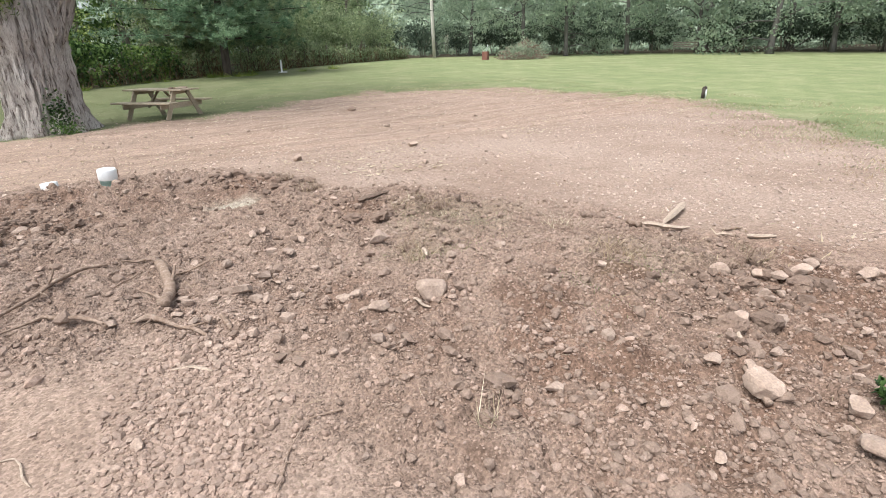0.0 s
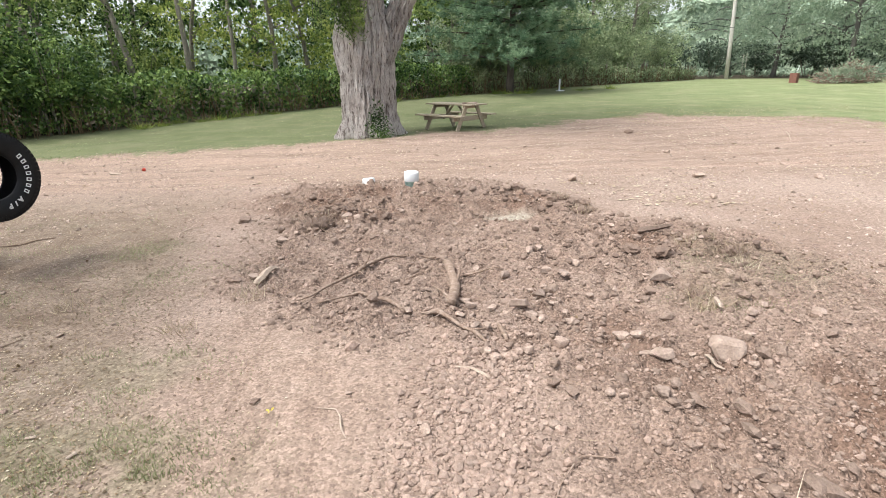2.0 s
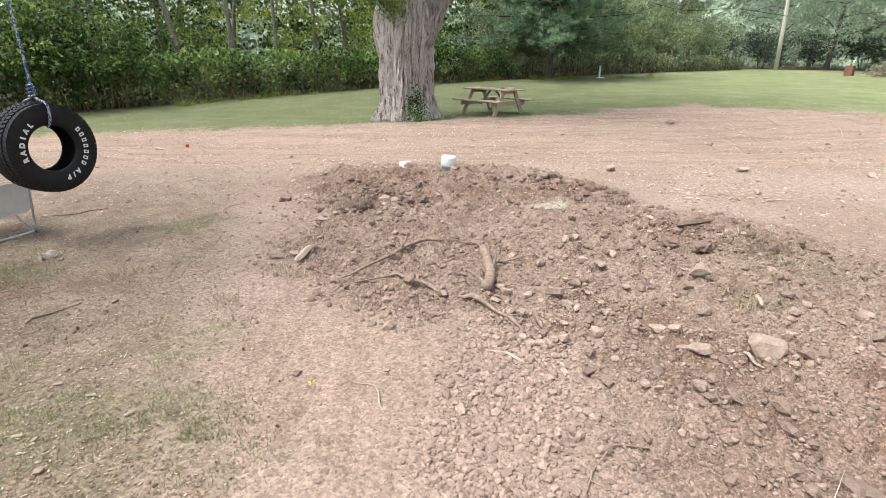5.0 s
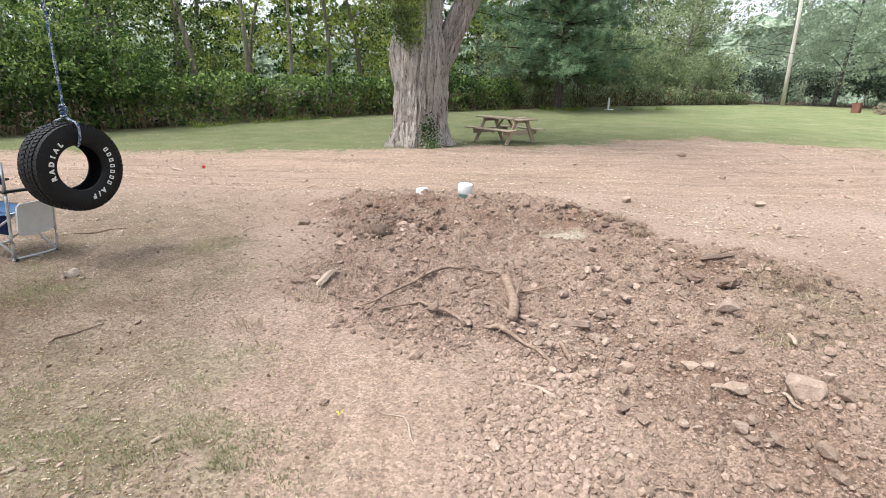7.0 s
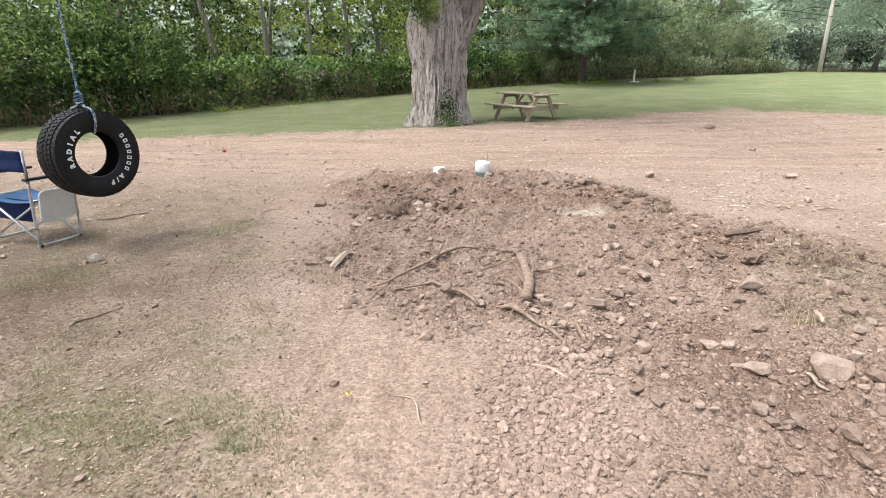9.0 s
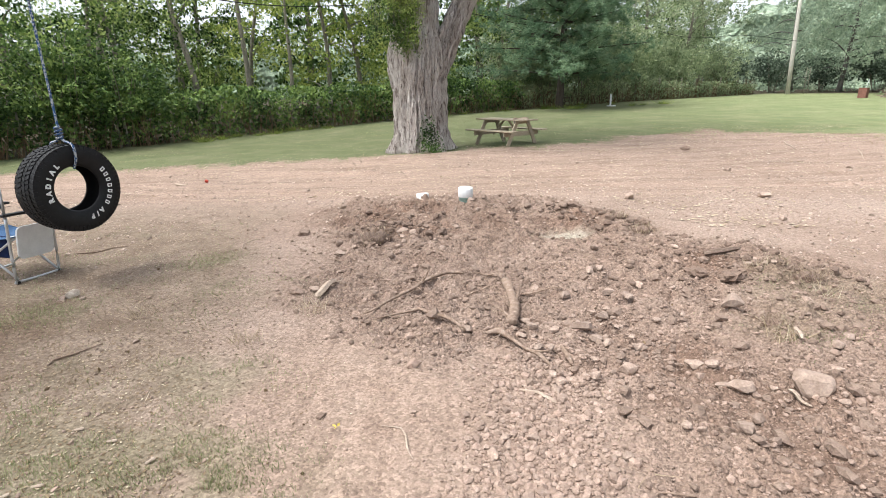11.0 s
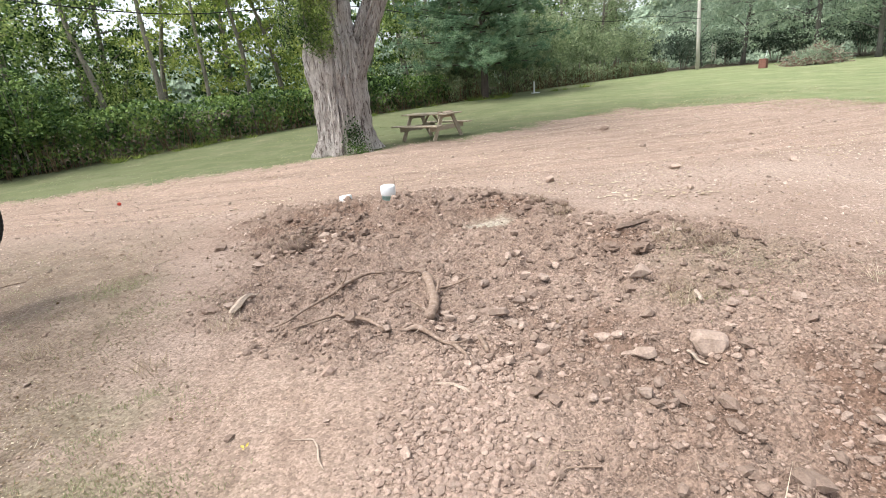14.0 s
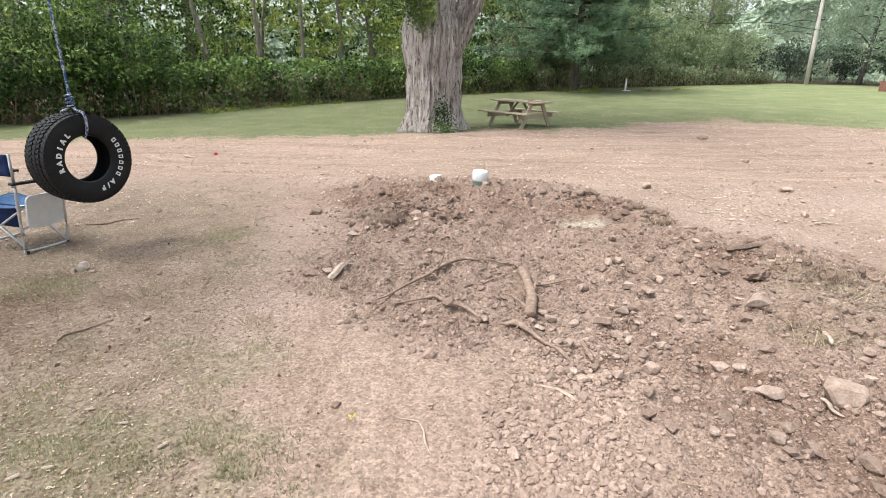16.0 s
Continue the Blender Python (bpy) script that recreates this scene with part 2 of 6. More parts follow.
def make_ground_material():
    k = Nodes("earth_and_turf")
    pos = k.coords((1, 1, 1), True)
    big, mid, fine, grit = k.noise(pos, 0.55, 5), k.noise(pos, 3.0, 6), k.noise(pos, 22, 6, 0.7), k.noise(pos, 110, 4, 0.7)
    base = k.ramp(big, [(0.3, (0.208, 0.152, 0.119)), (0.5, (0.249, 0.188, 0.151)), (0.7, (0.284, 0.221, 0.18))])
    loose = k.ramp(mid, [(0.3, (0.172, 0.121, 0.093)), (0.5, (0.226, 0.165, 0.13)), (0.7, (0.275, 0.208, 0.168))])
    packed = k.ramp(mid, [(0.3, (0.226, 0.164, 0.127)), (0.6, (0.262, 0.196, 0.154)), (0.8, (0.285, 0.22, 0.178))])
    col = k.mix(k.attr("heap"), base, loose)
    col = k.mix(k.attr("track"), col, packed)
    worn = k.ramp(mid, [(0.3, (0.14, 0.104, 0.077)), (0.5, (0.198, 0.152, 0.115)), (0.75, (0.268, 0.212, 0.168))])
    tread = k.noise(k.coords((11, 0.9, 1), True), 1.0, 6, 0.65)
    col = k.mix(k.mix(1.0, k.attr("tread"), (0.8, 0.8, 0.8), "MULTIPLY"), col, k.mix(1.0, col, k.ramp(tread, [(0.34, (0.72, 0.69, 0.67)), (0.5, (1, 1, 1)), (0.68, (1.14, 1.14, 1.14))]), "MULTIPLY"))
    streak = k.noise(k.coords((0.22, 2.6, 1), True), 1.0, 6, 0.65)
    col = k.mix(k.mix(1.0, k.attr("rutted"), (0.75, 0.75, 0.75), "MULTIPLY"), col, k.mix(1.0, col, k.ramp(streak, [(0.3, (0.68, 0.66, 0.65)), (0.5, (1, 1, 1)), (0.7, (1.2, 1.2, 1.2))]), "MULTIPLY"))
    band = k.noise(k.coords((0.7, 6.5, 1), True), 1.0, 5, 0.7)
    col = k.mix(k.mix(1.0, k.attr("rutted"), (0.7, 0.7, 0.7), "MULTIPLY"), col, k.mix(1.0, col, k.ramp(band, [(0.32, (0.62, 0.58, 0.55)), (0.48, (1, 1, 1)), (0.62, (1.04, 1.04, 1.05)), (0.75, (1.28, 1.3, 1.32))]), "MULTIPLY"))
    tuft = k.ramp(k.noise(pos, 1.9, 6, 0.7), [(0.52, (0, 0, 0)), (0.7, (0.55, 0.55, 0.55))])
    worn = k.mix(tuft, worn, (0.148, 0.13, 0.088))
    col = k.mix(k.attr("thin"), col, worn)
    col = k.mix(k.mix(1.0, k.attr("green"), (0.34, 0.34, 0.34), "MULTIPLY"), col, k.ramp(fine, [(0.3, (0.088, 0.088, 0.048)), (0.7, (0.175, 0.168, 0.1))]))
    col = k.mix(k.attr("sand"), col, (0.305, 0.27, 0.215))
    col = k.mix(k.attr("damp"), col, k.mix(1.0, col, (0.67, 0.59, 0.54), "MULTIPLY"))
    col = k.mix(0.35, col, k.ramp(fine, [(0.28, (0.74, 0.72, 0.7)), (0.5, (1, 1, 1)), (0.75, (1.12, 1.12, 1.12))]), "MULTIPLY")
    col = k.mix(0.6, col, k.ramp(grit, [(0.3, (0.7, 0.68, 0.67)), (0.7, (1.24, 1.24, 1.24))]), "MULTIPLY")
    # crumbs and pebbles pressed into the surface, at two sizes
    heights = []
    for size, depth in ((34.0, 0.3), (80.0, 0.7)):
        vor = k.n("TexVoronoi", Scale=size)
        k.to(k.mix(0.03, pos, k.n("TexNoise", Scale=12.0).outputs["Color"]), vor, "Vector")
        one = k.n("SeparateColor")
        k.to(vor.outputs["Color"], one, "Color")
        col = k.mix(depth, col, k.mix(1.0, col, k.ramp(one.outputs[0], [(0.0, (0.62, 0.6, 0.58)), (0.5, (1, 1, 1)), (1.0, (1.42, 1.42, 1.42))]), "MULTIPLY"))
        heights.append(k.ramp(vor.outputs["Distance"], [(0.0, (1, 1, 1)), (0.6, (0, 0, 0))]))
    lawn = k.ramp(k.mix(0.5, big, k.noise(pos, 1.7, 5)), [(0.3, (0.076, 0.09, 0.043)), (0.5, (0.1, 0.113, 0.056)), (0.7, (0.13, 0.138, 0.074))])
    lawn = k.mix(0.62, lawn, k.ramp(k.noise(pos, 14, 6, 0.85), [(0.3, (0.58, 0.62, 0.55)), (0.7, (1.36, 1.32, 1.3))]), "MULTIPLY")
    g = k.n("Math")
    g.operation = "ADD"
    k.to(k.attr("grass"), g, 0)
    sub = k.n("MapRange")
    k.to(k.noise(pos, 6, 6, 0.75), sub, "Value")
    sub.inputs["From Min"].default_value, sub.inputs["From Max"].default_value = 0.3, 0.7
    sub.inputs["To Min"].default_value, sub.inputs["To Max"].default_value = -0.45, 0.45
    k.to(sub.outputs[0], g, 1)
    cover = k.ramp(g.outputs[0], [(0.33, (0, 0, 0)), (0.68, (1, 1, 1))])
    dead = k.ramp(k.noise(pos, 0.9, 6, 0.7), [(0.48, (0, 0, 0)), (0.7, (0.42, 0.42, 0.42))])
    lawn = k.mix(dead, lawn, (0.20, 0.175, 0.115))
    lawn = k.mix(k.attr("open"), lawn, k.mix(1.0, lawn, (1.62, 1.66, 1.62), "MULTIPLY"))      # paler out in the field, hazy brightness put into the lawn colour
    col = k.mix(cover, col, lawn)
    mould_and_shade = k.ramp(mid, [(0.3, (0.03, 0.024, 0.016)), (0.7, (0.075, 0.06, 0.038))])
    col = k.mix(k.attr("mould_and_shade"), col, mould_and_shade)
    k.to(col, k.b, "Base Color")
    k.b.inputs["Roughness"].default_value = 0.95
    k.b.inputs["Specular IOR Level"].default_value = 0.12
    relief = k.n("Bump", Distance=0.026)
    k.to(k.mix(0.68, k.mix(0.45, fine, grit), k.mix(0.4, heights[0], heights[1])), relief, "Height")
    strength = k.n("MapRange")                           # loose earth is rougher than packed
    k.to(k.attr("heap"), strength, "Value")
    strength.inputs["To Min"].default_value, strength.inputs["To Max"].default_value = 0.32, 1.0
    k.to(strength.outputs[0], relief, "Strength")
    k.to(relief.outputs[0], k.b, "Normal")
    return k.m


def make_bark():
    """Long broken plates with dark cracks between them, paler where the bark has weathered."""
    k = Nodes("furrowed_bark")
    vec = k.coords((1, 1, 1))
    warp = k.n("TexNoise", Scale=3.5, Detail=4.0)
    k.to(vec, warp, "Vector")
    bent = k.n("VectorMath")
    bent.operation = "MULTIPLY_ADD"
    k.to(warp.outputs["Color"], bent, 0)
    bent.inputs[1].default_value = (0.10, 0.10, 0.25)
    k.to(vec, bent, 2)
    def ridges(sx, sz, detail, lo, hi):
        mp = k.n("Mapping")
        mp.inputs["Scale"].default_value = (sx, sx, sz)
        k.to(bent.outputs[0], mp, "Vector")
        fac = k.noise(mp.outputs[0], 1.0, detail, 0.65)
        return k.ramp(fac, [(lo, (0, 0, 0)), (hi, (1, 1, 1))])

    plates, seams, hair = ridges(20, 2.0, 6, 0.37, 0.48), ridges(44, 5.5, 6, 0.37, 0.52), ridges(110, 18, 4, 0.32, 0.6)
    tone = k.ramp(k.noise(vec, 1.6, 5), [(0.3, (0.46, 0.40, 0.365)), (0.5, (0.65, 0.595, 0.55)), (0.7, (0.79, 0.75, 0.71))])
    col = k.mix(k.mix(0.5, seams, hair), k.mix(1.0, tone, (0.50, 0.46, 0.44), "MULTIPLY"), tone)
    col = k.mix(plates, k.mix(1.0, col, (0.31, 0.275, 0.26), "MULTIPLY"), col)
    cracks = k.mix(0.5, plates, seams)
    k.to(col, k.b, "Base Color")
    k.b.inputs["Roughness"].default_value = 0.92
    k.b.inputs["Specular IOR Level"].default_value = 0.15
    k.bump(k.mix(0.45, cracks, hair), 1.0, 0.05)
    return k.m


GROUND = make_ground_material()
GREY_BARK = surface("grey_bark", [(0.28, (0.14, 0.115, 0.10)), (0.42, (0.36, 0.315, 0.285)), (0.6, (0.50, 0.455, 0.42)), (0.78, (0.66, 0.62, 0.59))], 5, 0.9, (3.2, 3.2, 0.5), 1.0, 0.04, fine=30)
BARK = make_bark()
WOODS_BARK = surface("woods_bark", [(0.3, (0.115, 0.105, 0.078)), (0.6, (0.225, 0.208, 0.162)), (0.8, (0.35, 0.33, 0.27))], 4, 0.9, (3, 3, 0.7), 0.6, 0.03)
DARK_BARK = surface("dark_bark", [(0.3, (0.035, 0.028, 0.022)), (0.7, (0.09, 0.072, 0.06))], 4, 0.95, (3, 3, 0.7), 0.6, 0.03)
# FAR_BARK: dark bark lightened, haze put into the colour
FAR_BARK = surface("hazed_far_bark", [(0.3, (0.085, 0.08, 0.07)), (0.7, (0.15, 0.142, 0.125))], 4, 0.95, (3, 3, 0.7), 0.6, 0.03)
LEAF = leaf_material("broad_leaf", (0.014, 0.034, 0.009), (0.125, 0.2, 0.05), (0.44, 0.52, 0.165), 0.45)
LEAF_YELLOW = leaf_material("yellowing_leaf", (0.11, 0.16, 0.035), (0.25, 0.32, 0.07), (0.42, 0.46, 0.13), 0.55)
LEAF_VINE = leaf_material("vine_leaf", (0.016, 0.038, 0.01), (0.078, 0.14, 0.038), (0.25, 0.345, 0.1), 0.36)
# LEAF_FAR: far foliage paled, haze of distance put into the leaf colour
LEAF_FAR = leaf_material("hazed_far_leaf", (0.19, 0.258, 0.175), (0.285, 0.36, 0.25), (0.385, 0.45, 0.315), 0.6)
# LEAF_MID: green beyond the pine, lightened with haze in its colour
LEAF_MID = leaf_material("hazed_hedge_leaf", (0.15, 0.2, 0.105), (0.29, 0.355, 0.195), (0.45, 0.5, 0.3), 0.55)
# LEAF_SHADE: darkened leaf, shade below the far crowns put into its colour
LEAF_SHADE = leaf_material("shade_toned_leaf", (0.035, 0.052, 0.035), (0.07, 0.1, 0.066), (0.12, 0.16, 0.11), 0.3)
LEAF_DRY = leaf_material("dry_leaf", (0.0675, 0.045, 0.0225), (0.15, 0.0975, 0.0525), (0.247, 0.18, 0.105), 0.15)
NEEDLE = leaf_material("pine_needle", (0.07, 0.13, 0.072), (0.16, 0.25, 0.145), (0.28, 0.375, 0.225), 0.5)
GRASS = leaf_material("grass_blade", (0.175, 0.195, 0.095), (0.255, 0.275, 0.14), (0.36, 0.37, 0.205), 0.7)
STRAW = leaf_material("dry_straw", (0.225, 0.165, 0.0975), (0.345, 0.277, 0.18), (0.465, 0.405, 0.3), 0.1)
STONE = surface("dusty_stone", [(0.3, (0.24, 0.175, 0.134)), (0.5, (0.32, 0.24, 0.19)), (0.75, (0.40, 0.314, 0.255))], 14, 0.9, bump=0.5, dist=0.006, random_hue=0.16)
PALE_STONE = surface("pale_stone", [(0.3, (0.34, 0.28, 0.22)), (0.5, (0.43, 0.365, 0.30)), (0.75, (0.53, 0.47, 0.40))], 14, 0.9, bump=0.5, dist=0.006)
PEBBLE = surface("gravel_stone", [(0.3, (0.215, 0.15, 0.115)), (0.5, (0.28, 0.203, 0.16)), (0.75, (0.34, 0.26, 0.21))], 30, 0.92, bump=0.2, dist=0.003, island=True, random_hue=0.2)
PALE_PEBBLE = surface("pale_gravel_stone", [(0.3, (0.29, 0.215, 0.168)), (0.5, (0.385, 0.3, 0.245)), (0.75, (0.50, 0.42, 0.36))], 30, 0.92, bump=0.2, dist=0.003, island=True, random_hue=0.3)
CLOD = surface("earth_clod", [(0.3, (0.178, 0.126, 0.096)), (0.6, (0.24, 0.175, 0.137)), (0.8, (0.29, 0.218, 0.175))], 18, 0.97, bump=0.9, dist=0.012, random_hue=0.2)
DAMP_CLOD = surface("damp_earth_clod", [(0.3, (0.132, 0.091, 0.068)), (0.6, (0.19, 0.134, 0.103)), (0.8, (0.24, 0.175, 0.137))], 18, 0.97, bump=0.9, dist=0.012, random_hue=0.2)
DEADWOOD = surface("dead_wood", [(0.3, (0.18, 0.124, 0.09)), (0.55, (0.27, 0.199, 0.154)), (0.8, (0.38, 0.305, 0.247))], 26, 0.95, (1, 1, 1), 1.0, 0.012, fine=120, spec=0.1)
BARKWOOD = surface("rotten_bark", [(0.3, (0.11, 0.077, 0.056)), (0.6, (0.2, 0.143, 0.11)), (0.8, (0.3, 0.23, 0.18))], 12, 0.95, (1, 6, 6), 0.6, 0.006)
PALEWOOD = surface("split_wood", [(0.3, (0.29, 0.22, 0.165)), (0.6, (0.39, 0.315, 0.248)), (0.8, (0.46, 0.39, 0.325))], 12, 0.85, (1, 6, 6), 0.4, 0.004)
TABLEWOOD = surface("weathered_timber", [(0.3, (0.22, 0.18, 0.125)), (0.5, (0.345, 0.29, 0.21)), (0.75, (0.45, 0.392, 0.305))], 6, 0.85, (1, 9, 9), 0.4, 0.004, random_hue=0.14)
RUBBER = surface("black_rubber", [(0.3, (0.00432, 0.00432, 0.00504)), (0.7, (0.0115, 0.0115, 0.0122))], 10, 0.62, bump=0.15, dist=0.003, spec=0.28)
WHITE_RUBBER = surface("white_lettering", [(0.3, (0.72, 0.72, 0.71)), (0.7, (0.82, 0.82, 0.81))], 20, 0.7, bump=0.1, dist=0.002, grain=0.1)
ALU = surface("dull_aluminium", [(0.3, (0.44, 0.448, 0.456)), (0.7, (0.56, 0.568, 0.576))], 12, 0.38, metal=0.8, bump=0.05, dist=0.001, grain=0.2)
NAVY = surface("navy_canvas", [(0.3, (0.00432, 0.013, 0.054)), (0.7, (0.00864, 0.023, 0.0864))], 30, 0.85, bump=0.3, dist=0.001)
# lit copy of the navy canvas, sunlight put into the seat's colour
BLUE_SEAT = surface("sunlit_blue_canvas", [(0.3, (0.036, 0.0864, 0.187)), (0.7, (0.0648, 0.137, 0.259))], 30, 0.85, bump=0.3, dist=0.001)
WHITE_PLASTIC = surface("white_plastic", [(0.3, (0.56, 0.568, 0.568)), (0.7, (0.656, 0.664, 0.656))], 9, 0.45, bump=0.05, dist=0.001, spec=0.5, grain=0.12)
GREEN_PIPE = surface("green_pipe", [(0.3, (0.30, 0.48, 0.46)), (0.7, (0.36, 0.55, 0.52))], 20, 0.5, bump=0.1, dist=0.001)
BLACK_PLASTIC = surface("black_plastic", [(0.3, (0.00864, 0.00864, 0.0101)), (0.7, (0.0216, 0.0216, 0.023))], 15, 0.5)


def make_braid():
    """Blue braid with white and dark flecks."""
    k = Nodes("flecked_braid")
    vec = k.coords((120, 120, 85))
    vor = k.n("TexVoronoi", Scale=1.0)
    k.to(vec, vor, "Vector")
    pick = k.n("SeparateColor")
    k.to(vor.outputs["Color"], pick, "Color")
    r = k.ramp(pick.outputs[0], [(0.0, (0.012, 0.05, 0.13)), (0.42, (0.022, 0.08, 0.2)), (0.52, (0.012, 0.02, 0.05)), (0.74, (0.34, 0.36, 0.37))])
    k.to(r, k.b, "Base Color")
    k.b.inputs["Roughness"].default_value = 0.8
    k.bump(vor.outputs["Distance"], 0.5, 0.003)
    return k.m


BRAID = make_braid()
YELLOW_LEAF = surface("yellow_dead_leaf", [(0.3, (0.42, 0.31, 0.05)), (0.7, (0.58, 0.46, 0.1))], 30, 0.6)
RED = surface("red_plastic", [(0.3, (0.396, 0.036, 0.0216)), (0.7, (0.504, 0.0648, 0.036))], 10, 0.5)
RUST = surface("rusty_red_metal", [(0.3, (0.145, 0.062, 0.045)), (0.7, (0.225, 0.105, 0.078))], 6, 0.7)
POLEWOOD = surface("pale_pole_timber", [(0.3, (0.47, 0.44, 0.385)), (0.7, (0.62, 0.59, 0.53))], 5, 0.85, (3, 3, 0.4), 0.3, 0.01)
# skyline woods: haze is part of this pale green
FAR_CANOPY = surface("hazed_far_canopy", [(0.3, (0.16, 0.22, 0.15)), (0.5, (0.265, 0.335, 0.235)), (0.7, (0.37, 0.43, 0.31))], 0.55, 0.95, bump=1.0, dist=1.2, fine=2.2, grain=0.7)
WIRE = surface("black_cable", [(0.3, (0.012, 0.012, 0.012)), (0.7, (0.025, 0.025, 0.025))], 10, 0.7)


# ---- mesh helpers ----
def link_mesh(name, verts, faces, material, parent=None, smooth=False, label=""):
    """One mesh object from arrays; faces all of one size."""
    verts, faces = np.asarray(verts, np.float32), np.asarray(faces, np.int32)
    me = bpy.data.meshes.new(name)
    me.vertices.add(len(verts))
    me.vertices.foreach_set("co", verts.ravel())
    me.loops.add(faces.size)
    me.loops.foreach_set("vertex_index", faces.ravel())
    me.polygons.add(len(faces))
    me.polygons.foreach_set("loop_start", np.arange(0, faces.size, faces.shape[1], dtype=np.int32))
    me.polygons.foreach_set("use_smooth", np.full(len(faces), smooth))
    me.update(calc_edges=True)
    me.materials.append(material)
    ob = new(name, me)
    if parent is not None:
        ob.parent = parent
    if label:
        ob["label"] = label
    return ob


def part(name, bm, material, parent, label="", smooth=False):
    me = bpy.data.meshes.new(name)
    for f in bm.faces:
        f.smooth = smooth
    bm.to_mesh(me)
    bm.free()
    me.materials.append(material)
    ob = new(name, me)
    ob.parent = parent
    if label:
        ob["label"] = label
    return ob


def thing(name, m, label, category, group="", kind=""):
    ob = new(name)
    ob.empty_display_size = 0.1
    ob.matrix_world = m
    return tagged(ob, label, category, group, kind)


def box_bm(sx, sy, sz, bevel=0.006, at=None, segments=1):
    """A bevelled board, centred on at (a pose)."""
    bm = bmesh.new()
    bmesh.ops.create_cube(bm, size=1, matrix=Matrix.Diagonal((sx, sy, sz, 1)))
    if bevel:
        bmesh.ops.bevel(bm, geom=bm.edges[:], offset=bevel, segments=segments, affect="EDGES", profile=0.6)
    if at is not None:
        bm.transform(at)
    return bm


def tube_arrays(pts, radii, sides=12, rough=0.0, seed=0, cap=True):
    """Quads of a tube along points; its ends drawn in to close it."""
    pts, radii = np.asarray(pts, float), np.asarray(radii, float)
    if cap:
        pts = np.concatenate([pts[:1], pts, pts[-1:]])
        radii = np.concatenate([[radii[0] * 0.02], radii, [radii[-1] * 0.02]])
    t = np.gradient(pts, axis=0)
    if cap:
        t[0], t[-1] = t[1], t[-2]
    t /= np.linalg.norm(t, axis=1)[:, None] + 1e-9
    ref = np.array([0.0, 0, 1]) if abs(t[len(t) // 2][2]) < 0.8 else np.array([1.0, 0, 0])
    u = np.cross(t, ref)
    u /= np.linalg.norm(u, axis=1)[:, None] + 1e-9
    v = np.cross(t, u)
    a = np.linspace(0, 2 * np.pi, sides, endpoint=False)
    r = radii[:, None] * np.ones(sides)
    if rough:
        rng = np.random.default_rng(seed)
        r = r * (1 + rough * rng.normal(0, 1, (len(pts), sides)) * 0.6 + rough * np.sin(a * 3 + rng.uniform(0, 6))[None])
    vs = pts[:, None] + r[..., None] * (np.cos(a)[None, :, None] * u[:, None] + np.sin(a)[None, :, None] * v[:, None])
    i, j = np.meshgrid(np.arange(len(pts) - 1), np.arange(sides), indexing="ij")
    k = (j + 1) % sides
    fs = np.stack([i * sides + j, (i + 1) * sides + j, (i + 1) * sides + k, i * sides + k], -1).reshape(-1, 4)
    return vs.reshape(-1, 3), fs


def joined(items):
    vs, fs, n = [], [], 0
    for v, f in items:
        vs.append(v)
        fs.append(f + n)
        n += len(v)
    return np.concatenate(vs), np.concatenate(fs)


def tube(name, pts, radii, material, parent=None, sides=12, rough=0.0, seed=0, smooth=True, label=""):
    v, f = tube_arrays(pts, radii, sides, rough, seed)
    return link_mesh(name, v, f, material, parent, smooth, label)


def curve_pts(pts, n):
    """Points evenly along a smooth line through the given ones."""
    p = np.asarray(pts, float)
    if len(p) < 3:
        return p[0] + np.linspace(0, 1, n)[:, None] * (p[-1] - p[0])
    q = np.concatenate([[2 * p[0] - p[1]], p, [2 * p[-1] - p[-2]]])
    s = np.linspace(0, len(p) - 1 - 1e-6, n)
    i = s.astype(int)
    f = (s - i)[:, None]
    a, b, c, d = q[i], q[i + 1], q[i + 2], q[i + 3]
    return 0.5 * (2 * b + (c - a) * f + (2 * a - 5 * b + 4 * c - d) * f**2 + (3 * b - a - 3 * c + d) * f**3)


def leaf_arrays(centres, size, rng, aspect=0.55, up=0.3, bend=0.25):
    """Rhombic leaves, each of two folded halves, about the given centres."""
    n = len(centres)
    d = rng.normal(0, 1, (n, 3))
    d[:, 2] -= 0.35
    d /= np.linalg.norm(d, axis=1)[:, None]
    w = rng.normal(0, 1, (n, 3))
    w[:, 2] *= 1 - up
    w -= (w * d).sum(1)[:, None] * d
    w /= np.linalg.norm(w, axis=1)[:, None] + 1e-9
    nn = np.cross(d, w)
    s = size * rng.uniform(0.6, 1.35, n)[:, None]
    c = np.asarray(centres)
    v = np.stack([c - d * s * 0.5, c + w * s * aspect * 0.5 + nn * s * bend * 0.3, c + d * s * 0.5, c - w * s * aspect * 0.5 + nn * s * bend * 0.3], 1)
    return v.reshape(-1, 3), np.arange(4 * n).reshape(-1, 4)


def blade_arrays(x, y, z, height, width, rng, lean=0.5):
    """Grass blades: narrow triangles that lean."""
    n = len(x)
    a, b = rng.uniform(0, 2 * np.pi, n), rng.uniform(0, 2 * np.pi, n)
    h = height * rng.uniform(0.5, 1.4, n)
    base = np.stack([x, y, z], -1)
    side = np.stack([np.cos(a), np.sin(a), 0 * a], -1) * (width * rng.uniform(0.6, 1.3, n))[:, None] * 0.5
    tip = base + np.stack([np.cos(b) * h * lean * rng.uniform(0, 1, n), np.sin(b) * h * lean * rng.uniform(0, 1, n), h], -1)
    v = np.stack([base - side, base + side, tip], 1)
    return v.reshape(-1, 3), np.arange(3 * n).reshape(-1, 3)


